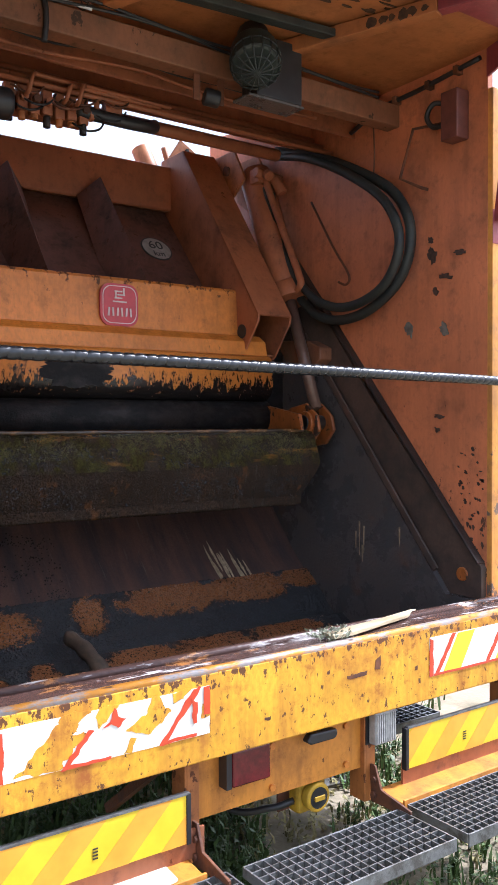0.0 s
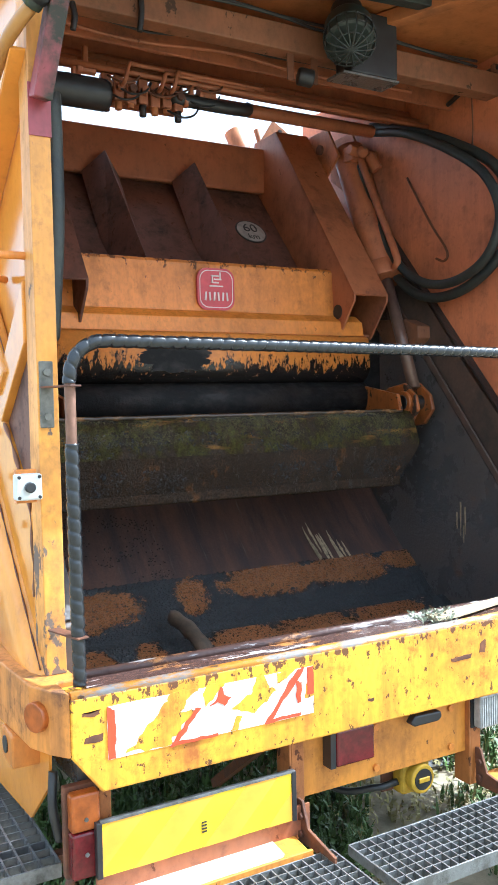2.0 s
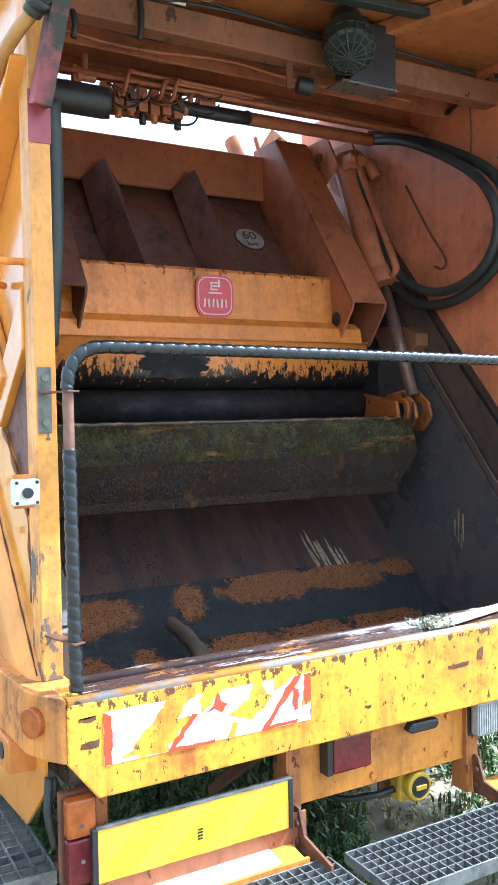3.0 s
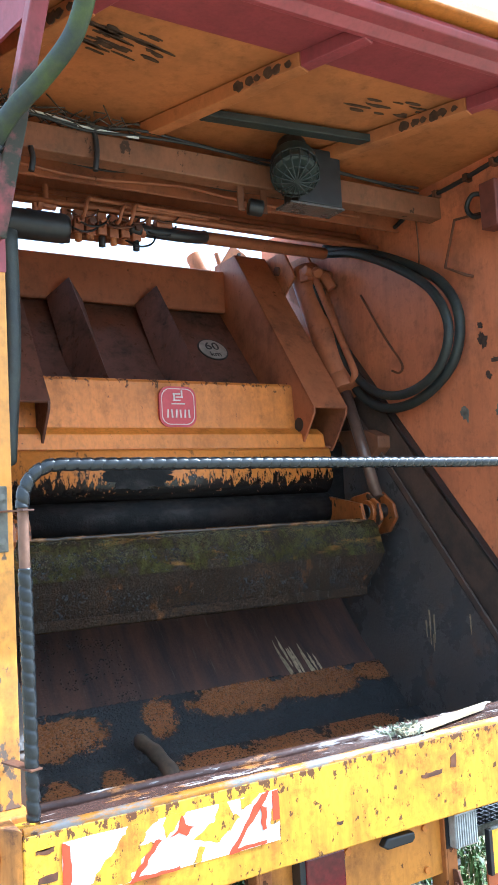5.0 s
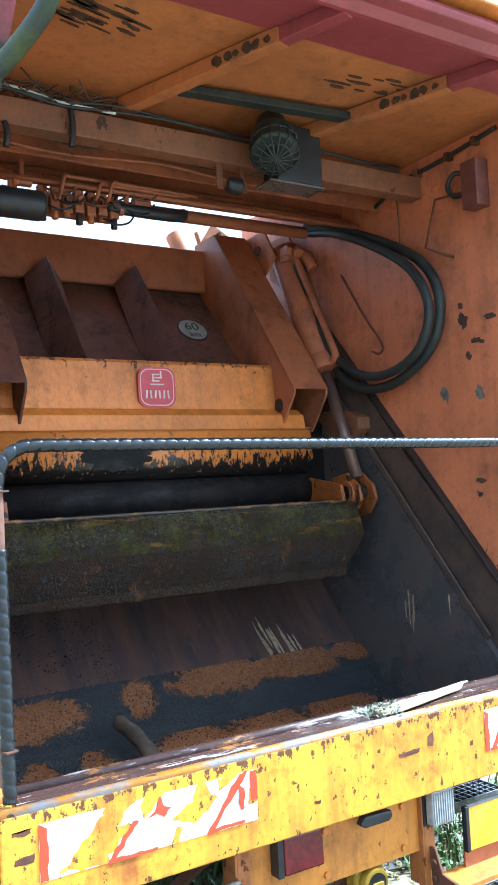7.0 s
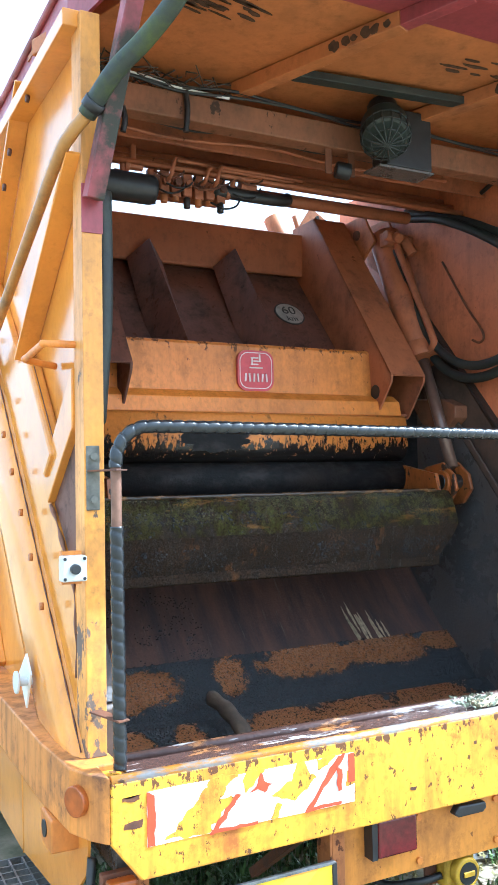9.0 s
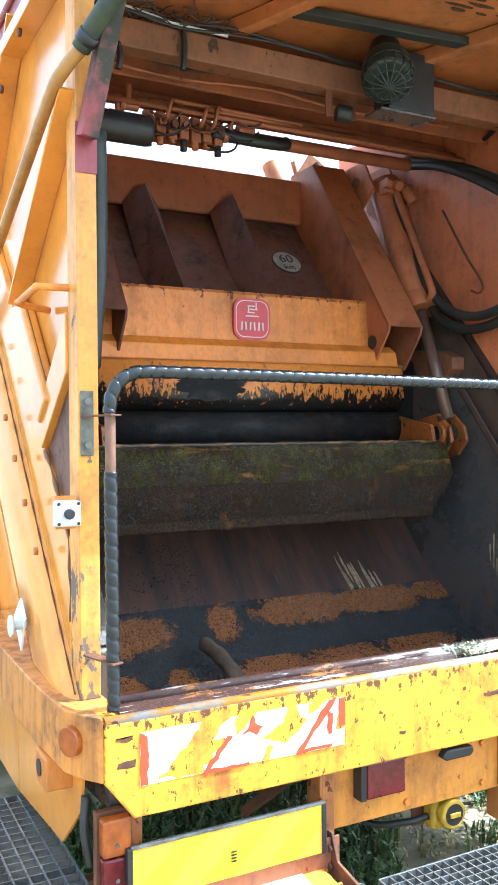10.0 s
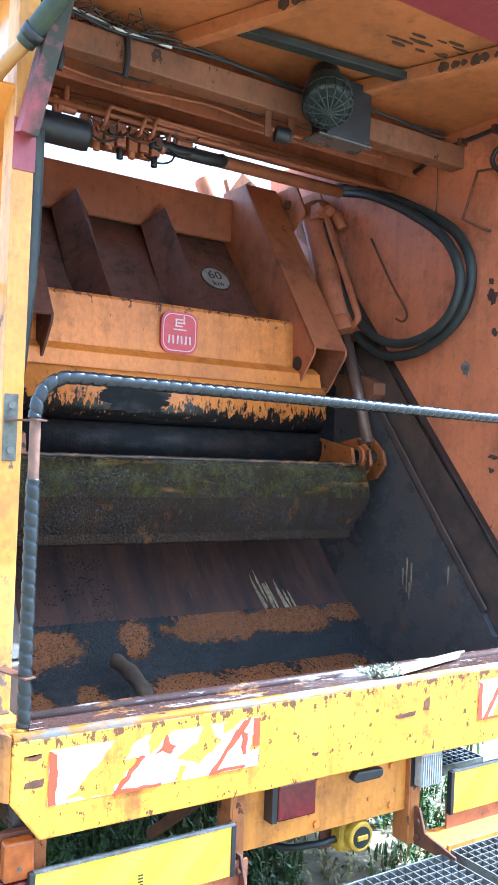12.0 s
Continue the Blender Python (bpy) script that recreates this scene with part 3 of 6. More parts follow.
# gusset to the post and the darker pocket under it
bm = bmesh.new()
prism(bm, [(0.272, 2.09), (0.272, 1.915), (0.569, 1.693), (0.635, 1.765), (0.50, 1.90)], -1.168, -1.131)
part("gusset", bm, M_SIDE, wall_l, "welded gusset plate beside the post", 0.004)
bm = bmesh.new()
prism(bm, [(0.272, 1.913), (0.272, 1.55), (0.30, 1.46), (0.565, 1.692)], -1.145, -1.1315)
part("pocket_plate", bm, M_RECESS, wall_l, "dark pocket under the gusset")
bm = bmesh.new()
tube(bm, [(-1.158, 0.565, 1.688), (-1.160, 0.47, 1.625), (-1.158, 0.38, 1.53), (-1.156, 0.30, 1.43), (-1.154, 0.285, 1.2)], 0.006, 8, radius=lambda q, a: 0.005 + 0.003 * math.sin(q * 45))
part("grime_bead", bm, M_DUSTY, wall_l, "brown grime along the plate edge")
for nm, a, b, w, h in (("rib", (-1.166, 0.19, 2.69), (-1.166, 0.90, 2.195), 0.07, 0.012), ("rib", (-1.166, 0.86, 3.18), (-1.166, 1.50, 2.55), 0.07, 0.014), ("top_rim", (-1.166, 0.2, 3.085), (-1.166, 1.9, 3.12), 0.075, 0.05), ("rib", (-1.165, 1.45, 1.02), (-1.165, 1.9, 1.5), 0.07, 0.035)):
    bm = bmesh.new()
    beam(bm, a, b, (1, 0, 0), w, h)
    part(nm, bm, M_SIDE, wall_l, "", 0.003)
bolts(wall_l, [(-1.182, 0.55, 3.10), (-1.182, 0.72, 3.06), (-1.182, 1.02, 2.98), (-1.182, 1.12, 2.88)], (-1, 0, 0), 0.014, 0.012)
# cable conduit with the mossy hose that leaves it
bm = bmesh.new()
tube(bm, [(-1.165, 0.10, 2.765), (-1.195, 0.15, 2.725), (-1.21, 0.24, 2.685), (-1.21, 0.6, 2.56), (-1.21, 1.7, 2.16)], 0.019, 12)
part("conduit", bm, M_CONDUIT, truck, "orange steel conduit along the wall")
bm = bmesh.new()
tube(bm, [(-1.165, 0.10, 2.765), (-1.118, 0.0, 2.85), (-1.063, -0.08, 2.91), (-1.013, -0.17, 2.98), (-0.995, -0.22, 3.04), (-0.99, -0.26, 3.10), (-0.975, -0.285, 3.19), (-0.97, -0.27, 3.24)], 0.026, 14)
hose = part("hose", bm, M_GREENHOSE, truck, "mossy grey-green hose tied to the strut")
bm = bmesh.new()
rod(bm, (-1.158, 0.085, 2.778), (-1.148, 0.065, 2.795), 0.031, 14)
part("hose_clip", bm, M_BLACK, hose)
# grab handle
bm = bmesh.new()
tube(bm, [(-1.14, 0.26, 2.155), (-1.24, 0.27, 2.155), (-1.245, 0.31, 2.155), (-1.245, 0.49, 2.145), (-1.24, 0.52, 2.14), (-1.14, 0.56, 2.13)], 0.011, 10, per=5)
part("grab_handle", bm, M_ORANGE, truck, "orange grab handle on the side wall")
# push button box
bm = boxed(-1.235, -1.165, 0.135, 0.175, 1.49, 1.56)
bb = part("button_box", bm, M_BOX, truck, "light grey push button box", 0.006)
bm = bmesh.new()
rod(bm, (-1.20, 0.137, 1.525), (-1.20, 0.118, 1.525), 0.014, 20)
part("push_button", bm, M_BLACK, bb, "black push button", 0.003)
bolts(bb, [(x, 0.135, z) for x in (-1.227, -1.173) for z in (1.498, 1.552)], (0, -1, 0), 0.005, 0.002, M_BLACK)
bm = boxed(-1.225, -1.17, 0.175, 0.20, 1.48, 1.57)
part("button_bracket", bm, M_ORANGE, bb)
# side reflector on a white plate
bm = bmesh.new()
slab(bm, [(-1.215, 0.68, 1.03), (-1.215, 0.785, 1.125), (-1.215, 0.68, 1.205), (-1.215, 0.615, 1.15)], -0.006)
sr = part("white_plate", bm, M_WHITE, wall_l, "small white diamond plate")
bm = bmesh.new()
rod(bm, (-1.200, 0.655, 1.122), (-1.245, 0.655, 1.122), 0.014, 16)
rod(bm, (-1.245, 0.655, 1.122), (-1.256, 0.655, 1.122), 0.036, 24)
part("side_lamp", bm, M_BOX, sr, "round pale side lamp", 0.004)
# bolted zinc plate on the post
bm = boxed(-1.156, -1.118, 0.166, 0.1745, 1.68, 1.86)
part("zinc_plate", bm, M_GREY, post_l, "grey bolted zinc plate", 0.003)
bolts(truck, [(-1.137, 0.166, 1.83), (-1.137, 0.166, 1.71)], (0, -1, 0), 0.011, 0.01, M_GREY)
for z in (1.79, 1.13):
    bm = bmesh.new()
    beam(bm, (-1.14, 0.166, z), (-1.10, 0.03, z), (1, 0, 0), 0.035, 0.005)
    part("bar_bracket", bm, M_RUST, truck, "thin rusty strap holding the bar", 0.001)


# ---- safety bar ----
def wrap(s, a):
    # overlapping turns: each one flares and ends in a step over the next
    f = (s / 0.036 + a / (2 * math.pi)) % 1.0
    if f > 0.86:
        return 0.0156
    return 0.0178 + 0.0008 * math.sin(math.pi * f / 0.86) + 0.0006 * f


def fine(pts, step):
    p = smooth_path(pts, 24)
    out = [p[0]]
    for q in p[1:]:
        d = (q - out[-1]).length
        k = max(1, int(d / step))
        b = out[-1].copy()
        for i in range(1, k + 1):
            out.append(b.lerp(q, i / k))
    return out


BAR = [(-1.105, 0.055, 1.0), (-1.107, 0.055, 1.4), (-1.108, 0.055, 1.74), (-1.108, 0.055, 1.815), (-1.099, 0.055, 1.853), (-1.079, 0.055, 1.882), (-1.05, 0.055, 1.9), (-1.015, 0.055, 1.908), (-0.9, 0.055, 1.908), (-0.3, 0.05, 1.902), (0.4, 0.05, 1.893), (1.0, 0.055, 1.885), (1.08, 0.055, 1.86), (1.1, 0.055, 1.79), (1.1, 0.055, 1.0)]
bm = bmesh.new()
tube(bm, BAR, 0.0145, 12, per=10)
bar = part("safety_bar", bm, M_PIPE, truck, "bent safety bar wrapped in black plastic spiral")
line = fine(BAR, 0.0038)
top = [p for p in line if (p.z > 1.795 and p.x < 1.05)]
low = [p for p in line if p.z < 1.64 and p.x < 0]
for run in (top, low):
    bm = bmesh.new()
    tube(bm, run, 0.017, 16, smooth=False, radius=wrap)
    part("spiral_wrap", bm, M_TAPE, bar, "shiny black spiral wrap")


# ---- hopper inside ----
bm = bmesh.new()
F = [(1.75, 1.47), (1.58, 1.24), (1.44, 1.075), (1.32, 0.955)]
G = [(1.75, 1.42), (1.60, 1.20), (1.46, 1.035), (1.34, 0.915)]
prism(bm, F + G[::-1], -1.05, 1.05)
fl = part("hopper_back_plate", bm, M_FLOORDARK, truck, "brown scraped hopper plate with pale streaks")
bm = bmesh.new()
prism(bm, [(1.335, 0.955), (1.31, 0.975), (1.27, 0.945), (1.12, 0.80), (1.09, 0.77), (1.12, 0.74), (1.36, 0.93)], -1.05, 1.05)
part("hopper_lip", bm, M_LIP, truck, "wet rusty hopper plate with black patches", 0.008)
bm = bmesh.new()
prism(bm, [(1.10, 0.765), (1.04, 0.79), (0.99, 0.765), (0.86, 0.69), (0.62, 0.64), (0.35, 0.66), (0.12, 0.78), (0.12, 0.74), (0.33, 0.62), (0.62, 0.60), (0.88, 0.65), (1.10, 0.74)], -1.05, 1.05)
part("hopper_floor", bm, M_FLOORRUST, truck, "curved wet rusty hopper floor", 0.008)
for s in (1, -1):
    # lower liner and the sliding rail above it
    bm = bmesh.new()
    x0, x1 = sorted((1.04 * s, 1.099 * s))
    prism(bm, [(0.115, 0.70), (0.115, 0.985), (0.37, 0.985), (1.14, 1.92), (1.62, 2.50), (2.2, 2.50), (2.2, 0.7)], x0, x1)
    ln = part("side_liner", bm, M_LINER, truck, "dark greasy steel liner plate")
    bm = bmesh.new()
    beam(bm, (1.036 * s, 0.42, 1.085), (1.036 * s, 1.60, 2.52), (1, 0, 0), 0.012, 0.032)
    part("slide_rail", bm, M_RAIL, ln, "worn sliding rail", 0.004)
    bm = bmesh.new()
    prism(bm, [(1.62, 2.50), (0.37, 0.986), (0.20, 0.986), (0.20, 1.12), (0.89, 1.88), (1.46, 2.60)], *sorted((1.068 * s, 1.0985 * s)))
    part("rail_channel", bm, M_RAIL, ln, "dark greasy rail channel", 0.003)
    bm = bmesh.new()
    beam(bm, (1.075 * s, 0.21, 1.135), (1.075 * s, 1.46, 2.605), (1, 0, 0), 0.045, 0.012)
    part("channel_edge", bm, M_OIL, ln, "", 0.003)
    bm = bmesh.new()
    rod(bm, (1.06 * s, 0.30, 1.08), (1.095 * s, 0.30, 1.08), 0.03, 16)
    part("rail_stop", bm, M_LUG, ln, "rusty round stop", 0.004)

# pale scrape marks on the back plate
random.seed(4)
for i in range(16):
    bm = bmesh.new()
    def zf(y):
        return 0.955 + (y - 1.32) * 1.0 + 0.004 if y < 1.44 else 1.075 + (y - 1.44) * 1.18 + 0.004
    x = random.choice((0.54, 0.59, 0.665, 0.70)) + random.uniform(-0.018, 0.018)
    y0 = random.uniform(1.27, 1.38)
    y1 = min(1.50, y0 + random.uniform(0.03, 0.15))
    left, right = [], []
    for k in range(9):
        y = y0 + (y1 - y0) * k / 8
        w = 0.0060 * math.sin(math.pi * (k + 0.4) / 8.8) * (1 + 0.9 * noise.noise(Vector((k * 0.9, i * 4.0, 0))))
        c = x - 0.10 * (y - y0) + 0.003 * noise.noise(Vector((k * 0.7, i * 2.0, 5)))
        left.append((c - w, y, zf(y)))
        right.append((c + w, y, zf(y)))
    deep = Vector((0, 0.0015, -0.0015))
    ring = [bm.verts.new(p) for p in left + right[::-1]]
    base = [bm.verts.new(Vector(p) + deep) for p in left + right[::-1]]
    for k in range(8):
        bm.faces.new((ring[k], ring[17 - k], ring[16 - k], ring[k + 1]))
    for k in range(18):
        bm.faces.new((ring[k], ring[(k + 1) % 18], base[(k + 1) % 18], base[k]))
    part("scrape_mark", bm, M_SCRAPE, fl, "pale scrape mark")



# ---- wet grit that crusts the steel ----
def grit(material, parent, label, span, segs, count, size, seed, keep, islands=(), inside=False):
    """Small rounded lumps over strips; segs are (y, z) ends, keep the share of noise that bears grit."""
    rnd = random.Random(seed)
    verts, faces = [], []
    while len(verts) < count * 13:
        (y0, z0), (y1, z1) = rnd.choice(segs)
        t = rnd.random()
        x, y, z = rnd.uniform(*span), y0 + (y1 - y0) * t, z0 + (z1 - z0) * t
        if noise.noise(Vector((x * 5, (y + z) * 6, seed))) + 0.5 * noise.noise(Vector((x * 17, (y + z) * 17, seed))) + rnd.uniform(-0.25, 0.25) < keep:
            continue
        if islands and inside != any(((x - a) / p) ** 2 + ((z - b) / q) ** 2 < 1.0 + 0.9 * noise.noise(Vector((x * 9, z * 9, seed))) for a, b, p, q in islands):
            continue
        d = Vector((0, y1 - y0, z1 - z0)).normalized()
        up = Vector((1, 0, 0)).cross(d)
        up = up if up.z - up.y > 0 else -up
        r = size * rnd.uniform(0.5, 1.3)
        c, o, turn = Vector((x, y, z)) - up * r * 0.25, len(verts), rnd.random()
        for ring, lift in ((1.0, 0.0), (0.72, 0.55)):
            for k in range(6):
                a = turn + k * math.pi / 3
                verts.append(c + (Vector((1, 0, 0)) * math.cos(a) * rnd.uniform(0.8, 1.3) + d * math.sin(a)) * r * ring + up * r * lift)
        verts.append(c + up * r * 0.8)
        for k in range(6):
            j = (k + 1) % 6
            faces += [(o + k, o + j, o + 6 + j, o + 6 + k), (o + 6 + k, o + 6 + j, o + 12)]
    me = bpy.data.meshes.new("grit")
    me.from_pydata(verts, [], faces)
    me.shade_smooth()
    me.materials.append(material)
    ob = new("grit", me)
    ob.parent = parent
    ob.matrix_parent_inverse = Matrix.Translation(-Vector(truck.location))
    return tagged(ob, label, kind="stuff")


LIP_STRIPS = [((1.31, 0.975), (1.27, 0.945)), ((1.27, 0.945), (1.12, 0.80)), ((1.27, 0.945), (1.12, 0.80)), ((1.27, 0.945), (1.12, 0.80))]
FLOOR_STRIPS = [((1.04, 0.79), (0.99, 0.765)), ((0.99, 0.765), (0.86, 0.69)), ((0.86, 0.69), (0.62, 0.64))]
grit(M_TAR, truck, "wet black grit on the hopper plate", (-1.03, 1.0), LIP_STRIPS, 3600, 0.0058, 3, -0.2, LIP_RUST)
grit(M_WETRUST, truck, "wet rusty grit on the hopper plate", (-1.03, 0.9), LIP_STRIPS, 2200, 0.0042, 8, -0.1, LIP_RUST, True)
grit(M_TAR, truck, "wet black grit on the hopper floor", (-1.03, 1.0), FLOOR_STRIPS, 2600, 0.0056, 5, -0.1, FLOOR_RUST)
grit(M_TAR, truck, "wet black grit on the hopper back plate", (-1.0, -0.25), [((1.58, 1.24), (1.44, 1.075)), ((1.44, 1.075), (1.34, 0.975))], 500, 0.004, 12, 0.12)
grit(M_MOSSGRIT, truck, "wet mossy crust on the sweep blade", (-0.92, 0.84), [((1.10, 1.692), (1.058, 1.688)), ((1.058, 1.688), (1.036, 1.668)), ((1.036, 1.668), (1.02, 1.63)), ((1.02, 1.63), (1.0, 1.58))], 3200, 0.0042, 15, -0.05)
grit(M_TAR, truck, "wet black crust on the sweep blade", (-0.92, 0.80), [((1.02, 1.63), (1.0, 1.58)), ((1.0, 1.58), (0.987, 1.53)), ((0.995, 1.48), (1.01, 1.43)), ((1.01, 1.43), (1.03, 1.375)), ((1.058, 1.688), (1.036, 1.668))], 1800, 0.0042, 19, 0.05)

# ---- packer carriage ----
def carriage():
    bm = bmesh.new()
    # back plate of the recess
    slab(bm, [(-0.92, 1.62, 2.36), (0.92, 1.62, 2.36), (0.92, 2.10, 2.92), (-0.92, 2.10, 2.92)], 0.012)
    c = part("carriage", bm, M_RECESS, truck, "dark stained packer carriage plate")
    bm = bmesh.new()
    prism(bm, [(2.03, 3.145), (2.02, 3.14), (2.02, 2.91), (2.03, 2.90), (2.10, 2.91), (2.10, 3.155)], -0.92, 0.665)
    part("top_panel", bm, M_CARRIAGE, c, "brown-orange upper panel", 0.004)
    bm = bmesh.new()
    prism(bm, [(1.385, 2.372), (1.40, 2.388), (1.68, 2.355), (1.68, 2.32), (1.41, 2.35), (1.395, 2.16), (1.37, 2.155)], -0.9, 0.672)
    part("badge_plate", bm, M_LOGOPLATE, c, "bright orange plate carrying a red badge", 0.004)
    bm = bmesh.new()
    prism(bm, [(1.37, 2.16), (1.315, 2.125), (1.30, 2.055), (1.36, 2.05), (1.40, 2.15)], -0.92, 0.785)
    part("lower_flange", bm, M_LOGOPLATE, c, "", 0.004)
    # curved lower cover with peeling paint
    bm = bmesh.new()
    arc = [(1.40, 2.05), (1.285, 2.055), (1.265, 2.04), (1.255, 1.94)] + [(1.34 - 0.085 * math.cos(a), 1.915 - 0.085 * math.sin(a)) for a in [math.pi * k / 20 for k in range(1, 11)]] + [(1.40, 1.83)]
    prism(bm, arc, -0.92, 0.785)
    for f in bm.faces:
        f.smooth = len(f.verts) == 4
    cc = part("curved_cover", bm, M_PEEL, c, "curved cover with paint peeling to black")
    bm = bmesh.new()
    ps = []
    for q in range(110):
        t = 2 * math.pi * q / 110
        e = 1 + 0.22 * noise.noise(Vector((math.cos(t) * 2.5, math.sin(t) * 2.5, 4))) + 0.16 * noise.noise(Vector((math.cos(t) * 14, math.sin(t) * 14, 9)))
        ps.append((-0.25 + 0.16 * e * math.cos(t), 1.945 + 0.068 * e * math.sin(t)))
    prism(bm, ps, 1.2525, 1.262, "y")
    part("soot_blot", bm, M_BLOT, cc, "black greasy blot")
    # added dark sheet, hides the lit body behind the gap under the cover
    part("gap_plate", boxed(-1.0, 1.0, 1.455, 1.475, 1.50, 2.10), M_BLOT, c, "added dark plate closing the gap behind the cover")
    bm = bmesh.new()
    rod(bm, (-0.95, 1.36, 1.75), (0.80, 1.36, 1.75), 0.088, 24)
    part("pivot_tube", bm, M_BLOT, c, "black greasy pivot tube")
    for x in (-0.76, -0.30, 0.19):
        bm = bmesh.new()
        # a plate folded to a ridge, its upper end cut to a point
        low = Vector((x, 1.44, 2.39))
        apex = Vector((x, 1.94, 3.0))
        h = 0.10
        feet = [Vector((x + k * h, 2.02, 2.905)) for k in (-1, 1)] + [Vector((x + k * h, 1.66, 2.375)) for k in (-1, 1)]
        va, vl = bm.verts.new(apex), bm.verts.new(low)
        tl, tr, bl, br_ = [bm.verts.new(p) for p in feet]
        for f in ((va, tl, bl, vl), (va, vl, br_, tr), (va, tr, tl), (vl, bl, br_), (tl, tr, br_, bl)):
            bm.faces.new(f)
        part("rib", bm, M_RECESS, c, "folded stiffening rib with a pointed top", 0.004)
    # box arms on both sides
    for s in (1, -1):
        lo = 0.655
        bm = bmesh.new()
        x0, x1 = sorted((lo * s, 0.86 * s))
        outer = [(1.20, 2.245), (1.89, 3.20), (2.12, 3.20), (2.16, 2.95), (1.74, 2.3), (1.58, 2.065), (1.345, 2.042), (1.325, 2.06), (1.205, 2.215)]
        t = 0.012
        prism(bm, outer, x0, x0 + t)
        prism(bm, outer, x1 - t, x1)
        # the left arm takes the darker recess paint
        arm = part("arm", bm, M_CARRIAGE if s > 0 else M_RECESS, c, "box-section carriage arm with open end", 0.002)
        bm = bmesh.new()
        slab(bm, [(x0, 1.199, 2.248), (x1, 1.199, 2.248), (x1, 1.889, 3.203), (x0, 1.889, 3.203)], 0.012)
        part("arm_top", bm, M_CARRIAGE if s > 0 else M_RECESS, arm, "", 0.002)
        bm = bmesh.new()
        slab(bm, [(x0 + 0.013, 1.34, 2.056), (x0 + 0.013, 1.57, 2.08), (x1 - 0.013, 1.57, 2.08), (x1 - 0.013, 1.34, 2.056)], 0.012)
        part("arm_floor", bm, M_CARRIAGE, arm, "", 0.002)
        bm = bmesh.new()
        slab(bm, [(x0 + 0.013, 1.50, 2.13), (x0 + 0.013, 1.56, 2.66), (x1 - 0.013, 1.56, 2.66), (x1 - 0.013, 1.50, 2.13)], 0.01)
        part("arm_web", bm, M_RECESS, arm, "dark plate closing the arm")
        bm = bmesh.new()
        xf = 0.655 * s
        rod(bm, (xf, 1.335, 2.175), (xf - 0.004 * s, 1.335, 2.175), 0.035, 20)
        part("arm_hole", bm, M_BLACK, arm, "dark round hole")
    return c


carr = carriage()


def badge():
    bm = bmesh.new()
    pts = []
    w, h, r = 0.094, 0.094, 0.048
    for cx, cz, a0 in ((w - r, h - r, 0), (-w + r, h - r, 90), (-w + r, -h + r, 180), (w - r, -h + r, 270)):
        for k in range(7):
            a = radians(a0 + 15 * k)
            pts.append((cx + r * math.cos(a), 2.258 + cz + r * math.sin(a)))
    prism(bm, pts, 1.360, 1.375, "y")
    b = part("badge", bm, M_BADGE, carr, "faded red badge with white shapes")
    bm = bmesh.new()
    ins = [(x * 0.9, 2.258 + (z - 2.258) * 0.9) for x, z in pts]
    ins2 = [(x * 0.86, 2.258 + (z - 2.258) * 0.86) for x, z in pts]
    a = [bm.verts.new((x, 1.3575, z)) for x, z in ins]
    c = [bm.verts.new((x, 1.3575, z)) for x, z in ins2]
    for i in range(len(a)):
        j = (i + 1) % len(a)
        bm.faces.new((a[i], a[j], c[j], c[i]))
    part("badge_outline", bm, M_BADGEW, b, "thin white outline")
    for bx in ((-0.026, 0.012, 2.284, 2.290), (-0.012, 0.026, 2.299, 2.305), (-0.026, 0.012, 2.314, 2.320), (0.0165, 0.0235, 2.3055, 2.334), (-0.0235, -0.0165, 2.2905, 2.3135), (-0.034, 0.034, 2.268, 2.274)):
        bm = boxed(bx[0], bx[1], 1.3555, 1.3595, bx[2], bx[3])
        part("badge_bar", bm, M_BADGEW, b)
    for x in (-0.044, 0.0, 0.044):
        bm = bmesh.new()
        for k in (-1, 1):
            prism(bm, [(x + k * 0.012 - 0.004, 2.206), (x + k * 0.012 + 0.004, 2.206), (x + k * 0.009 + 0.004, 2.244), (x + k * 0.009 - 0.004, 2.244)], 1.3555, 1.3595, "y")
        part("badge_mark", bm, M_BADGEW, b)


badge()


def words(text, size, material, parent, m, name="lettering"):
    cu = bpy.data.curves.new("text", "FONT")
    cu.body, cu.size, cu.align_x, cu.align_y, cu.extrude = text, size, "CENTER", "CENTER", 0.0008
    tmp = bpy.data.objects.new("text", cu)
    scene.collection.objects.link(tmp)
    me = bpy.data.meshes.new_from_object(tmp)
    bpy.data.objects.remove(tmp)
    me.transform(m)
    me.materials.append(material)
    ob = new(name, me)
    ob.parent = parent
    return ob


def speed_sign():
    # lies on the sloping recess plate
    up = Vector((0, 0.48, 0.56)).normalized()
    nrm = Vector((0, -0.56, 0.48)).normalized()
    c = Vector((0.475, 1.62 + 0.48 * 0.51, 2.36 + 0.56 * 0.51))
    m = Matrix((Vector((1, 0, 0)), up, nrm)).transposed().to_4x4()
    m.translation = c
    bm = bmesh.new()
    rod(bm, (0, 0, 0.0), (0, 0, 0.004), 0.089, 40)
    bm.transform(m)
    s = part("speed_sign", bm, M_SIGNRIM, carr, "grey round sign reading 60 km")
    bm = bmesh.new()
    rod(bm, (0, 0, 0.004), (0, 0, 0.006), 0.081, 40)
    bm.transform(m)
    part("sign_face", bm, M_SIGN, s)
    words("60", 0.088, M_SIGNRIM, s, m @ pose(0, 0.022, 0.0075))
    words("km", 0.055, M_SIGNRIM, s, m @ pose(0, -0.045, 0.0075))


speed_sign()

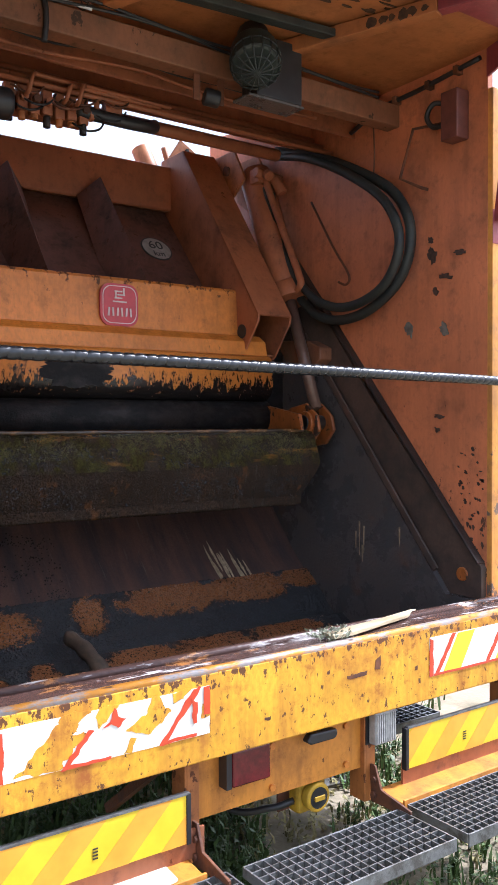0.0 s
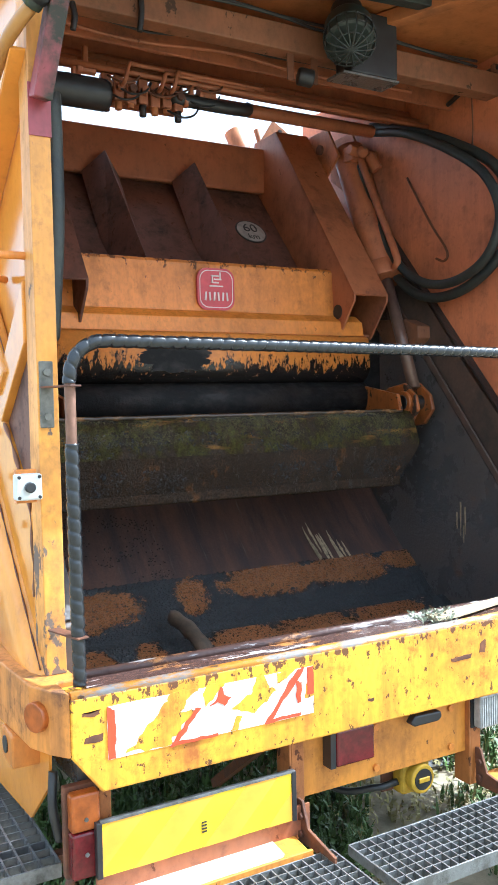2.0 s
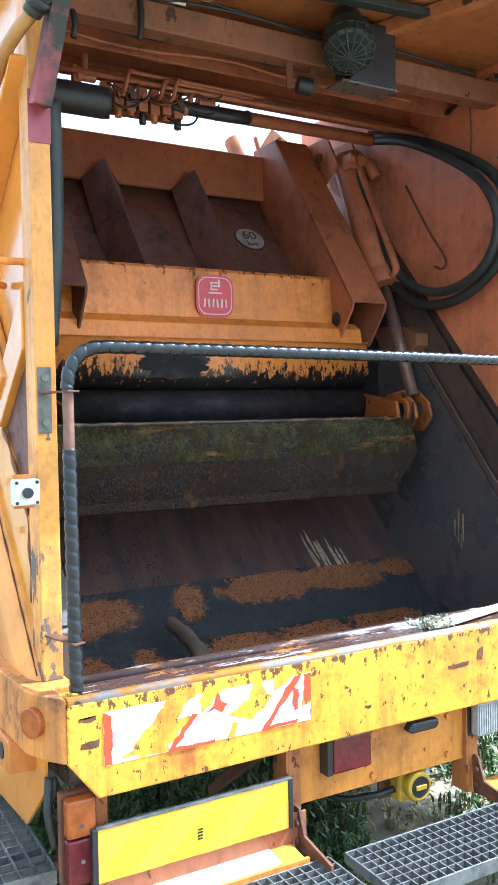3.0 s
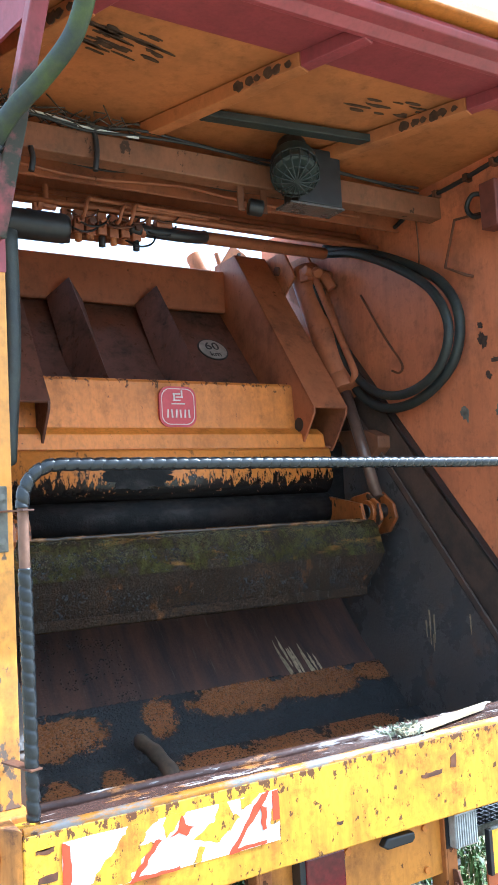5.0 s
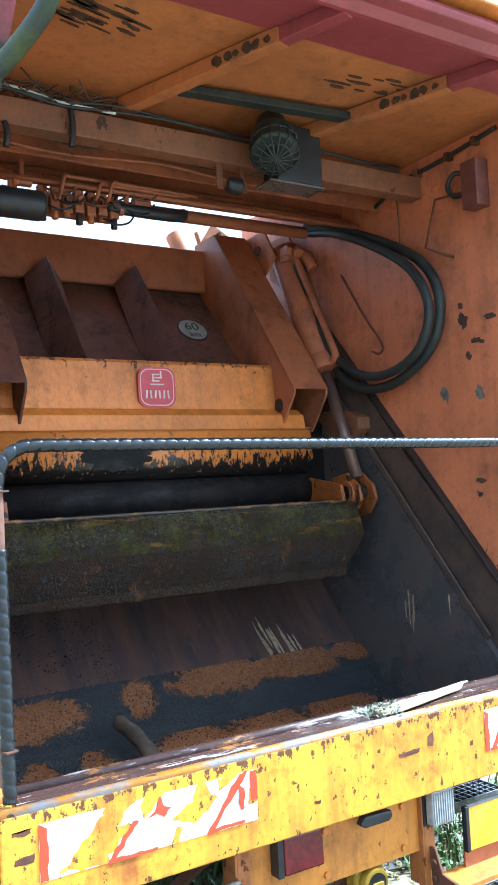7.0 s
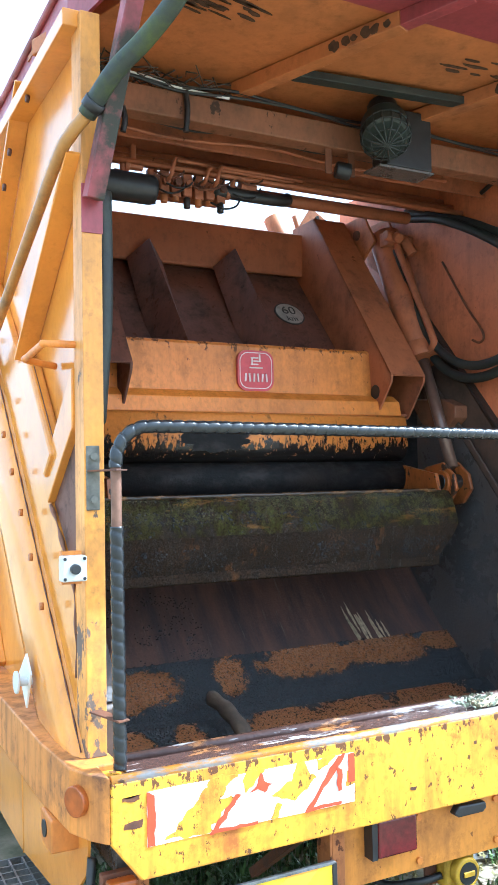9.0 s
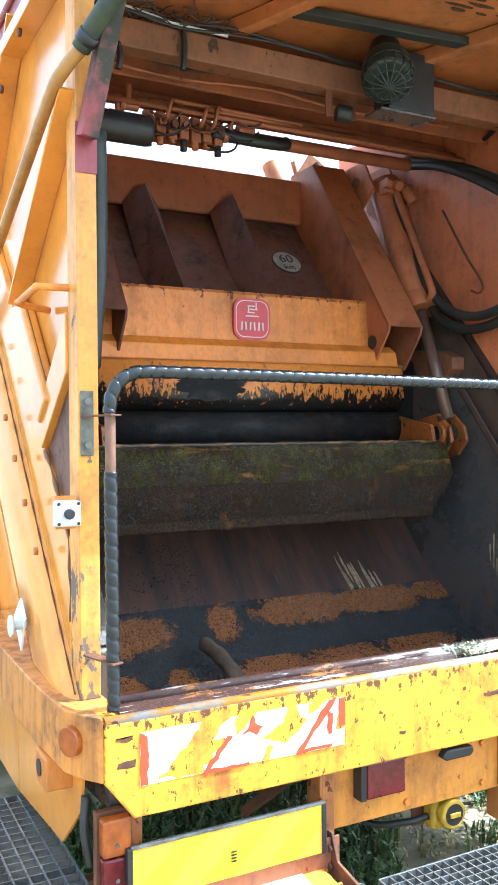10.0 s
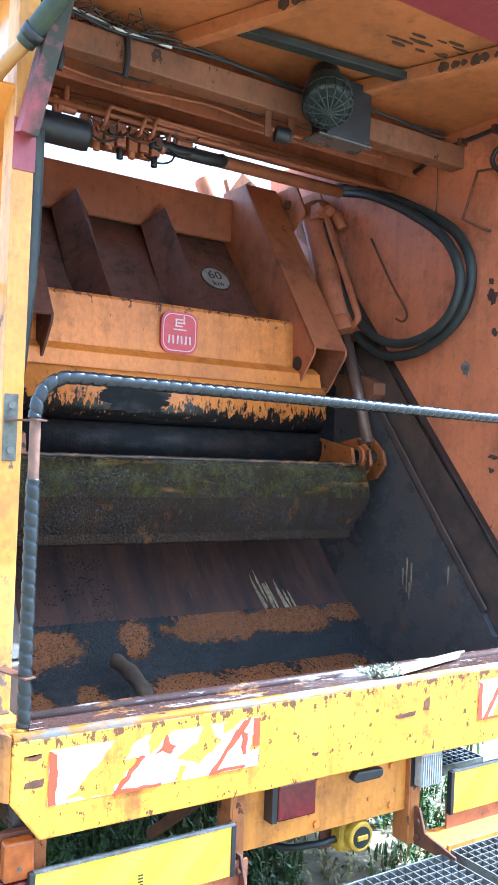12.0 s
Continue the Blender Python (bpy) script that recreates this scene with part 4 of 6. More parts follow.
# ---- sweep blade ----
def blade(profile, taper):
    bm = bmesh.new()
    n = 46
    rows = []
    for i in range(n + 1):
        t = i / n
        row = []
        for y, z in profile:
            x = -0.93 + (1.79 - taper(z)) * t
            q = 0.006 * noise.noise(Vector((x * 6, y * 9, z * 9))) + 0.004 * noise.noise(Vector((x * 22, y * 20, z * 20)))
            row.append(bm.verts.new((x, y + q, z + 0.5 * q)))
        rows.append(row)
    k = len(profile)
    for a, b in zip(rows, rows[1:]):
        for i in range(k):
            bm.faces.new((a[i], a[(i + 1) % k], b[(i + 1) % k], b[i]))
    bm.faces.new(rows[0])
    bm.faces.new(rows[-1][::-1])
    return bm


def taper(z):
    return max(0, 1.52 - z) * 0.6


sweep = part("sweep_blade", blade([(1.20, 1.69), (1.10, 1.692), (1.058, 1.688), (1.036, 1.668), (1.02, 1.63), (1.0, 1.58), (0.985, 1.53), (1.3, 1.53)], taper), M_SWEEP, truck, "mossy wet sweep blade of black steel")
part("blade_face", blade([(0.987, 1.5295), (0.995, 1.48), (1.01, 1.43), (1.03, 1.375), (1.045, 1.335), (1.07, 1.335), (1.30, 1.5295)], taper), M_BLADE, sweep, "brown-black worn lower blade face")
# rod added to catch the sky as a highlight line on the blade
bm = bmesh.new()
tube(bm, [(-0.92 + 0.0445 * k, 1.052 + 0.004 * noise.noise(Vector((k * 0.7, 0, 2))), 1.688 + 0.003 * noise.noise(Vector((k * 0.9, 4, 0)))) for k in range(40)], 0.010, 10, per=4, radius=lambda q, a: 0.009 + 0.0025 * noise.noise(Vector((q * 25, a, 1))))
part("glint_rod", bm, M_GLINTROD, sweep, "added glossy rod making the bright line on the upper edge")
bm = boxed(-0.93, 0.76, 1.006, 1.03, 1.345, 1.385)
part("wear_strip", bm, M_BLADE, sweep, "bolted wear strip", 0.003)
for s in (1, -1):
    bm = bmesh.new()
    prism(bm, [(1.22, 1.80), (1.10, 1.82), (1.02, 1.76), (1.00, 1.69), (1.06, 1.62), (1.2, 1.60), (1.35, 1.72)], *sorted((0.865 * s, 0.885 * s)))
    prism(bm, [(1.22, 1.80), (1.10, 1.82), (1.02, 1.76), (1.00, 1.69), (1.06, 1.62), (1.2, 1.60), (1.35, 1.72)], *sorted((0.955 * s, 0.975 * s)))
    lug = part("pivot_lug", bm, M_LUG, sweep, "orange pivot lug with greasy pin", 0.006)
    bm = bmesh.new()
    rod(bm, (0.84 * s, 1.09, 1.725), (1.0 * s, 1.09, 1.725), 0.036, 20)
    part("pivot_pin", bm, M_OIL, lug, "black greasy pin", 0.004)
    bm = bmesh.new()
    rod(bm, (0.846 * s, 1.09, 1.725), (0.864 * s, 1.09, 1.725), 0.055, 20)
    part("pin_collar", bm, M_LUG, lug, "", 0.004)
    bm = bmesh.new()
    slab(bm, [(0.80 * s, 1.05, 1.765), (0.80 * s, 1.03, 1.69), (0.80 * s, 1.3, 1.69), (0.80 * s, 1.30, 1.81)], 0.02)
    part("end_plate", bm, M_LUG, lug)
    # lifting cylinder
    bm = bmesh.new()
    rod(bm, (0.985 * s, 1.68, 3.08), (0.972 * s, 1.36, 2.37), 0.086, 28)
    cyl = part("hydraulic_cylinder", bm, M_CARRIAGE, truck, "brown-orange hydraulic cylinder beside the arm", 0.006)
    bm = bmesh.new()
    rod(bm, (0.972 * s, 1.36, 2.37), (0.94 * s, 1.11, 1.79), 0.030, 18)
    part("piston_rod", bm, M_CHROME, cyl, "shiny piston rod")
    bm = bmesh.new()
    rod(bm, (0.974 * s, 1.385, 2.425), (0.971 * s, 1.348, 2.345), 0.093, 28)
    part("gland", bm, M_CARRIAGE, cyl, "", 0.005)
    bm = bmesh.new()
    tube(bm, [(0.97 * s, 1.56, 3.04), (0.95 * s, 1.50, 2.94), (0.95 * s, 1.27, 2.50), (0.95 * s, 1.24, 2.42), (0.96 * s, 1.29, 2.39)], 0.019, 10)
    part("oil_pipe", bm, M_CARRIAGE, cyl, "bent oil pipe")
    bm = bmesh.new()
    prism(bm, [(1.62, 3.03), (1.72, 3.2), (1.92, 3.2), (1.92, 2.98), (1.80, 2.9)], *sorted((0.875 * s, 0.89 * s)))
    prism(bm, [(1.62, 3.03), (1.72, 3.2), (1.92, 3.2), (1.92, 2.98), (1.80, 2.9)], *sorted((1.035 * s, 1.05 * s)))
    br = part("cylinder_bracket", bm, M_ORANGE_IN, cyl, "", 0.004)
    bm = bmesh.new()
    rod(bm, (0.86 * s, 1.78, 3.10), (1.06 * s, 1.78, 3.10), 0.026, 18)
    part("bracket_pin", bm, M_RUST, br)
    bm = bmesh.new()
    box(bm, *sorted((0.90 * s, 0.98 * s)), 1.53, 1.61, 2.99, 3.07)
    rod(bm, (0.88 * s, 1.53, 3.04), (1.05 * s, 1.53, 3.02), 0.028, 12)
    rod(bm, (1.0 * s, 1.52, 3.02), (1.03 * s, 1.49, 2.94), 0.032, 8)
    rod(bm, (0.93 * s, 1.50, 3.03), (0.93 * s, 1.47, 3.01), 0.03, 6)
    part("valve_block", bm, M_CARRIAGE, cyl, "", 0.006)
    # bracket below the cylinder
    bm = bmesh.new()
    prism(bm, [(1.50, 2.16), (1.24, 2.14), (1.14, 2.10), (1.14, 2.04), (1.22, 1.98), (1.40, 2.02)], *sorted((0.99 * s, 1.07 * s)))
    part("guide_shoe", bm, M_DUSTY, truck, "", 0.006)

# ---- hoses and small iron on the inner wall ----
bm = bmesh.new()
tube(bm, [(1.0, 1.50, 3.16), (1.03, 1.25, 3.08), (1.04, 0.95, 2.94), (1.04, 0.68, 2.77), (1.04, 0.575, 2.58), (1.04, 0.635, 2.38), (1.03, 0.84, 2.25), (1.02, 1.08, 2.23), (1.01, 1.28, 2.33), (1.0, 1.42, 2.55), (0.99, 1.50, 2.78), (0.98, 1.53, 2.94)], 0.024, 12)
part("hydraulic_hose", bm, M_HOSE, truck, "looped black hydraulic hose on the wall")
bm = bmesh.new()
tube(bm, [(1.01, 1.48, 3.13), (1.0, 1.22, 3.05), (0.99, 0.91, 2.89), (0.985, 0.68, 2.72), (0.98, 0.585, 2.53), (0.985, 0.67, 2.36), (0.985, 0.87, 2.28), (0.98, 1.08, 2.30), (0.97, 1.26, 2.42), (0.965, 1.40, 2.62), (0.96, 1.50, 2.84), (0.96, 1.54, 2.97)], 0.022, 12)
part("hydraulic_hose", bm, M_HOSE, truck, "looped black hydraulic hose on the wall")
bm = bmesh.new()
tube(bm, [(1.07, 1.30, 2.86), (1.06, 1.12, 2.60), (1.06, 1.02, 2.47), (1.06, 1.0, 2.42), (1.06, 1.03, 2.40), (1.06, 1.08, 2.42)], 0.006, 8)
part("wire_hook", bm, M_RUST, truck, "thin wire hook hanging on the wall")
bm = bmesh.new()
tube(bm, [(1.08, 0.30, 3.0), (1.06, 0.58, 3.03), (1.06, 0.66, 2.83), (1.06, 0.53, 2.76), (1.09, 0.52, 2.755)], 0.007, 8, smooth=False)
part("bent_rod", bm, M_RUST, truck, "bent thin steel rod")
bm = bmesh.new()
tube(bm, [(1.08, 0.40, 3.09), (1.05, 0.45, 3.10), (1.04, 0.48, 3.05), (1.05, 0.45, 3.0), (1.06, 0.38, 3.0)], 0.011, 10)
part("cable_loop", bm, M_RUBBER, truck, "short black cable loop")
bm = boxed(1.02, 1.097, 0.295, 0.385, 2.915, 3.12)
part("junction_box", bm, M_DARKBOX, truck, "dark maroon junction box", 0.005)
bm = bmesh.new()
tube(bm, [(1.07, 1.0, 3.13), (1.075, 0.8, 3.19), (1.075, 0.55, 3.20), (1.075, 0.22, 3.225)], 0.011, 8)
wc = part("cable", bm, M_RUBBER, truck, "black cable clipped under the roof")
for y, z in ((0.88, 3.165), (0.7, 3.197), (0.5, 3.203), (0.34, 3.215)):
    part("cable_clip", boxed(1.058, 1.099, y - 0.012, y + 0.012, z - 0.018, z + 0.016), M_RUST, wc, "", 0.002)
bm = bmesh.new()
tube(bm, [(1.03, 0.80, 3.10), (1.035, 0.80, 2.95), (1.03, 0.81, 2.80)], 0.004, 6)
part("loose_wire", bm, M_RUST, truck, "thin hanging wire")
# chalky drips on the liner
for y, z0, z1 in ((0.93, 1.12, 1.20), (0.905, 1.09, 1.25), (0.875, 1.10, 1.23), (0.885, 1.06, 1.14), (0.64, 1.16, 1.25)):
    bm = bmesh.new()
    slab(bm, [(1.0385, y, z0), (1.0385, y + 0.004, z0), (1.0385, y + 0.007, z1), (1.0385, y - 0.003, z1)], -0.001)
    part("chalky_drip", bm, M_SCRAPE, truck, "pale dried drip on the liner")
random.seed(21)
SCUFFS = [(0.64, 2.15, 0.024, 1.4), (0.43, 2.13, 0.022, 1.4), (0.50, 2.46, 0.022, 1.6), (0.51, 2.53, 0.014, 1.0), (0.47, 1.69, 0.012, 1.0), (0.42, 2.36, 0.03, 0.5), (0.34, 2.45, 0.035, 0.3), (0.48, 2.30, 0.014, 1.2), (0.46, 1.75, 0.03, 0.3)]
SCUFFS += [(random.uniform(0.21, 0.36), 1.12 + 0.5 * random.random() ** 1.6, random.uniform(0.002, 0.007), random.uniform(0.4, 2.0)) for _ in range(70)]
for q, (y, z, r, e) in enumerate(SCUFFS):
    bm = bmesh.new()
    k = 22
    vs = []
    for i in range(k):
        a = 2 * math.pi * i / k
        g = r * (1 + 0.75 * noise.noise(Vector((math.cos(a) * 2.2, math.sin(a) * 2.2, q * 3.1))))
        vs.append((y + g * math.cos(a) + 0.3 * g * math.sin(a), z + e * g * math.sin(a)))
    prism(bm, vs, 1.0955, 1.0995)
    part("scuff", bm, M_GREY if q < 2 else M_SCUFF, wall_r, "worn bare spot")

# ---- canopy ----
bm = bmesh.new()
slab(bm, [(-0.98, -0.22, 3.265), (1.06, -0.22, 3.265), (1.15, 0.15, 3.265), (1.15, 0.88, 3.265), (-1.15, 0.88, 3.265), (-1.12, 0.36, 3.265)], -0.02)
roof = part("canopy", bm, M_ROOF, truck, "orange steel canopy with maroon rear rim")
bm = bmesh.new()
slab(bm, [(-1.0, -0.2, 3.26), (1.0, -0.2, 3.26), (1.03, 0.05, 3.26), (-1.03, 0.05, 3.26)], 0.003)
part("maroon_strip", bm, M_MAROON, roof)
bm = bmesh.new()
prism(bm, [(-0.22, 3.21), (-0.25, 3.23), (-0.30, 3.235), (-0.31, 3.255), (-0.30, 3.275), (-0.22, 3.29), (-0.20, 3.28), (-0.20, 3.21)], -1.03, 1.03)
part("rear_rim", bm, M_MAROON, roof, "rolled maroon rear rim", 0.004)
bm = boxed(-1.05, 1.05, -0.345, -0.20, 3.292, 3.34)
part("roof_edge", bm, M_ORANGE, roof, "", 0.006)
for x, y0, y1 in ((-0.20, 0.03, 0.72), (0.55, 0.03, 0.72), (-0.95, 0.03, 0.72)):
    bm = bmesh.new()
    slope = -0.32 / 0.82
    xa, xb = x + 0.12 + (y0 + 0.1) * slope, x - 0.2
    beam(bm, (xa, y0, 3.233), (xb, y1, 3.233), (0, 0, 1), 0.055, 0.055)
    rr = part("roof_rib", bm, M_ROOF, roof, "", 0.004)
    bm = bmesh.new()
    beam(bm, (x + 0.12 - 0.1 * slope, -0.2, 3.232), (xa - 0.001 * slope, y0 - 0.001, 3.232), (0, 0, 1), 0.05, 0.05)
    part("rib_end", bm, M_MAROON, rr, "maroon end of the rib", 0.004)
    for k in range(6):
        t = 0.06 + 0.055 * k + 0.01 * (k % 2)
        c = Vector((xa + (xb - xa) * t, y0 + (y1 - y0) * t, 3.228))
        d = Vector((xb - xa, y1 - y0, 0)).normalized()
        side_n = Vector((-d.y, d.x, 0))
        bm = bmesh.new()
        ring = []
        for q in range(12):
            a = 2 * math.pi * q / 12
            e = (0.012 + 0.004 * (k % 3)) * (1 + 0.5 * noise.noise(Vector((q * 0.9, k * 3.0, x))))
            ring.append(c + side_n * 0.0295 + d * e * 1.1 * math.cos(a) + Vector((0, 0, e * math.sin(a))))
        slab(bm, ring, 0.003)
        part("soot_smear", bm, M_SOOT, rr, "dark soot smear")
bm = bmesh.new()
beam(bm, (-0.27, 0.50, 3.232), (0.50, 0.42, 3.232), (0, 0, 1), 0.03, 0.05)
part("roof_strap", bm, M_HOSE, roof, "dark strap across the canopy", 0.003)
bm = boxed(-1.1, 1.1, 0.70, 0.78, 3.08, 3.18)
part("cross_beam", bm, M_DUSTY, roof, "box cross beam under the canopy", 0.005)
for s in (1, -1):
    bm = bmesh.new()
    beam(bm, (-1.135 * s, 0.15, 2.55), (-1.035 * s, -0.02, 3.22), (1, 0, 0), 0.05, 0.06)
    part("strut", bm, M_STRUT, roof, "maroon strut holding the canopy", 0.004)
    # thin plate standing in for the maroon paint on the post
    bm = boxed(*sorted((-1.162 * s, -1.10 * s)), 0.172, 0.1745, 2.46, 2.60)
    part("maroon_post_paint", bm, M_MAROON, roof, "", 0.001)
    bm = bmesh.new()
    slab(bm, [(-1.145 * s, 0.36, 3.13), (-0.98 * s, -0.2, 3.20), (-0.98 * s, -0.2, 3.30), (-1.145 * s, 0.36, 3.29)], 0.01)
    slab(bm, [(-1.145 * s, 1.9, 3.16), (-1.145 * s, 0.36, 3.13), (-1.145 * s, 0.36, 3.29), (-1.145 * s, 1.9, 3.32)], 0.01)
    part("side_rim", bm, M_MAROON, roof, "maroon side rim of the canopy")
    bm = bmesh.new()
    tube(bm, [(-1.15 * s, 1.9, 3.325), (-1.15 * s, 0.42, 3.295), (-1.13 * s, 0.30, 3.297), (-0.99 * s, -0.22, 3.31), (-0.97 * s, -0.28, 3.315)], 0.014, 8, per=4)
    part("side_trim", bm, M_STRUT, roof, "grimy rolled edge")
# red-rimmed panel standing on the roof edge
bm = bmesh.new()
tube(bm, [(0.92, -0.24, 3.92), (0.24, -0.24, 3.92), (0.17, -0.24, 3.88), (0.15, -0.24, 3.80), (0.15, -0.24, 3.50), (0.17, -0.24, 3.42), (0.24, -0.24, 3.38), (0.92, -0.24, 3.38)], 0.014, 10)
rp = part("roof_sign", bm, M_RED, roof, "white roof panel with red rim")
bm = boxed(0.17, 0.92, -0.238, -0.23, 3.39, 3.91)
part("sign_panel", bm, M_WHITE, rp)
for x in (0.35, 0.8):
    bm = boxed(x, x + 0.03, -0.25, -0.23, 3.335, 3.40)
    part("sign_foot", bm, M_GALV, rp)
# sooty smears under the canopy
random.seed(14)
for i in range(44):
    a = i < 32
    cx, cy = (random.uniform(-0.82, -0.56), random.uniform(0.14, 0.32)) if a else (random.uniform(0.25, 0.6), random.uniform(0.15, 0.3))
    w, h = random.uniform(0.012, 0.06), random.uniform(0.0025, 0.009)
    bm = bmesh.new()
    k = 12
    ps = []
    for q in range(k):
        t = 2 * math.pi * q / k
        e = 1 + 0.6 * noise.noise(Vector((q * 1.1, i * 3.0, 0)))
        ps.append((cx + w * e * math.cos(t), cy + h * e * math.sin(t) + 0.25 * w * math.cos(t) * (1 if a else -0.3)))
    prism(bm, ps, 3.2595, 3.2635, "z")
    part("soot_smear", bm, M_SOOT, roof, "dark soot smear")

# pipes and panels forward of the canopy
for y0, z0, y1, z1 in ((0.84, 3.298, 1.24, 3.305), (1.22, 3.325, 2.05, 3.44)):
    bm = bmesh.new()
    slab(bm, [(-1.12, y0, z0), (1.12, y0, z0), (1.12, y1, z1), (-1.12, y1, z1)], 0.01)
    part("front_panel", bm, M_ROOF, truck, "orange roof strip")
# bars and pipes: deep shade under the roof put into a darker paint
bm = boxed(-1.1, 1.1, 1.0, 1.015, 3.11, 3.22)
part("angle_bar", bm, M_CARRIAGE, truck, "orange angle bar darkened for the roof shade", 0.003)
bm = boxed(-1.1, 1.1, 1.34, 1.355, 3.13, 3.30)
part("angle_bar", bm, M_CARRIAGE, truck, "orange angle bar darkened for the roof shade", 0.003)
for y, z, r in ((1.20, 3.10, 0.022), (1.27, 3.155, 0.02), (1.30, 3.06, 0.03), (1.12, 3.06, 0.012)):
    bm = bmesh.new()
    rod(bm, (-1.05 if r != 0.03 else -0.5, y, z), (1.05 if r != 0.03 else 0.85, y, z), r, 12)
    part("oil_pipe", bm, M_CARRIAGE, truck, "grimy orange hydraulic pipe darkened for the roof shade")
# oil tank and valve block
bm = bmesh.new()
tube(bm, [(-1.06, 0.98, 2.90), (-0.63, 0.98, 2.90)], 0.058, 22, smooth=False)
tank = part("air_tank", bm, M_RUBBER, truck, "black cylindrical tank under the pipes", 0.02)
bm = boxed(-0.98, -0.955, 0.96, 1.0, 2.93, 3.2)
part("tank_strap", bm, M_BLACK, tank)
random.seed(11)
bm = boxed(-0.60, -0.24, 1.17, 1.25, 2.955, 3.03)
valve = part("valve_bank", bm, M_CARRIAGE, truck, "grimy orange hydraulic valve bank with fittings", 0.01)
for i in range(7):
    # one spool section: body, bonnet, nut and the pipe that leaves it
    x = -0.58 + 0.052 * i
    part("spool_section", boxed(x - 0.021, x + 0.021, 1.135, 1.169, 2.945 + 0.008 * (i % 2), 3.05), M_CARRIAGE, valve, "", 0.006)
    part("bonnet", made(rod, (x, 1.15, 2.95), (x, 1.15, 2.905 + 0.012 * (i % 3)), 0.015, 12), M_ORANGE_IN if i % 3 else M_OIL, valve, "", 0.003)
    part("union_nut", made(rod, (x, 1.134, 3.0), (x, 1.108, 3.0), 0.018, 6), M_CARRIAGE if i % 2 else M_RUST, valve, "", 0.002)
    if i not in (1, 4, 5):
        continue
    bm = bmesh.new()
    top = 3.06 + 0.012 * (i % 4)
    tube(bm, [(x, 1.11, 3.0), (x, 1.075, 3.005), (x + 0.004, 1.06, 3.03), (x + 0.02, 1.065, top), (x + 0.08, 1.09, top + 0.01), (x + 0.45, 1.12, top + 0.02)], 0.009, 8, per=5)
    part("oil_pipe", bm, M_CARRIAGE, valve, "bent grimy oil pipe")
for x, z in ((-0.70, 3.0), (-0.655, 3.05), (-0.20, 2.99), (-0.13, 3.03)):
    bm = bmesh.new()
    rod(bm, (x - 0.03, 1.14, z), (x + 0.03, 1.14, z), 0.02, 6)
    rod(bm, (x - 0.012, 1.14, z - 0.012), (x - 0.012, 1.135, z + 0.085), 0.013, 8)
    rod(bm, (x - 0.05, 1.14, z), (x - 0.028, 1.14, z), 0.026, 12)
    part("elbow_fitting", bm, M_CARRIAGE, valve, "", 0.003)
for i in range(9):
    x, z = random.uniform(-0.62, -0.2), random.uniform(2.93, 3.06)
    bm = bmesh.new()
    tube(bm, [(x, 1.12, z), (x + 0.05, 1.09, z - 0.03), (x + 0.11, 1.10, z - 0.01), (x + 0.15, 1.13, z + 0.04)], 0.0045, 6, per=5)
    part("thin_wire", bm, M_RUBBER if i % 2 else M_RUST, valve)
# slack cables along the pipes
for i in range(7):
    y, z, g = random.uniform(0.84, 1.12), random.uniform(3.09, 3.24), random.uniform(0.02, 0.07)
    a, b = random.uniform(-1.05, -0.5), random.uniform(0.1, 1.0)
    bm = bmesh.new()
    tube(bm, [(a + (b - a) * k / 10, y + 0.015 * noise.noise(Vector((k * 0.8, i * 5.0, 0))), z - g * (0.5 - 0.5 * math.cos(k * math.pi * 0.4)) * 0.5 + 0.012 * noise.noise(Vector((k * 0.9, i * 7.0, 2)))) for k in range(11)], random.choice((0.005, 0.008, 0.011)), 8)
    part("slack_cable", bm, M_RUBBER if i % 2 else M_CARRIAGE, truck, "thin grimy cable under the roof")
# lift cylinders and bracket that show above the carriage
for a, b, r in (((0.70, 2.22, 3.04), (0.63, 2.32, 3.32), 0.055), ((0.80, 2.2, 3.06), (0.745, 2.25, 3.33), 0.017)):
    bm = bmesh.new()
    rod(bm, a, b, r, 18)
    part("lift_cylinder", bm, M_ORANGE_IN, truck, "orange cylinder above the carriage", 0.006)
bm = bmesh.new()
slab(bm, [(0.72, 2.15, 3.10), (0.90, 2.15, 3.10), (0.90, 2.15, 3.30), (0.80, 2.15, 3.36), (0.72, 2.15, 3.24)], 0.012)
hb = part("hinge_bracket", bm, M_ORANGE_IN, truck, "bolted hinge bracket", 0.003)
bolts(hb, [(0.76, 2.15, 3.16), (0.76, 2.15, 3.22), (0.86, 2.15, 3.24), (0.84, 2.15, 3.30)], (0, -1, 0), 0.012, 0.012, M_OIL)
bm = bmesh.new()
tube(bm, [(-0.30, 1.15, 3.0), (-0.1, 1.12, 2.985), (0.05, 1.15, 3.0), (0.12, 1.25, 3.05)], 0.026, 12)
part("hose", bm, M_RUBBER, truck, "short black rubber hose")
bm = bmesh.new()
tube(bm, [(-0.26, 1.18, 3.06), (-0.18, 1.16, 3.085), (-0.1, 1.16, 3.06), (-0.14, 1.17, 3.03), (-0.25, 1.18, 3.03)], 0.011, 10)
part("cable_loop", bm, M_RUBBER, truck, "short black cable loop")
for x, yy in ((0.0, 0.72), (0.11, 0.72)):
    bm = boxed(x, x + 0.03, yy, yy + 0.006, 2.98, 3.14)
    part("hanger", bm, M_RUST, truck, "flat steel hanger", 0.001)
bm = bmesh.new()
rod(bm, (0.045, 0.72, 3.0), (0.105, 0.70, 2.99), 0.034, 14)
part("old_lamp", bm, M_RUBBER, truck, "small black hanging lamp", 0.008)
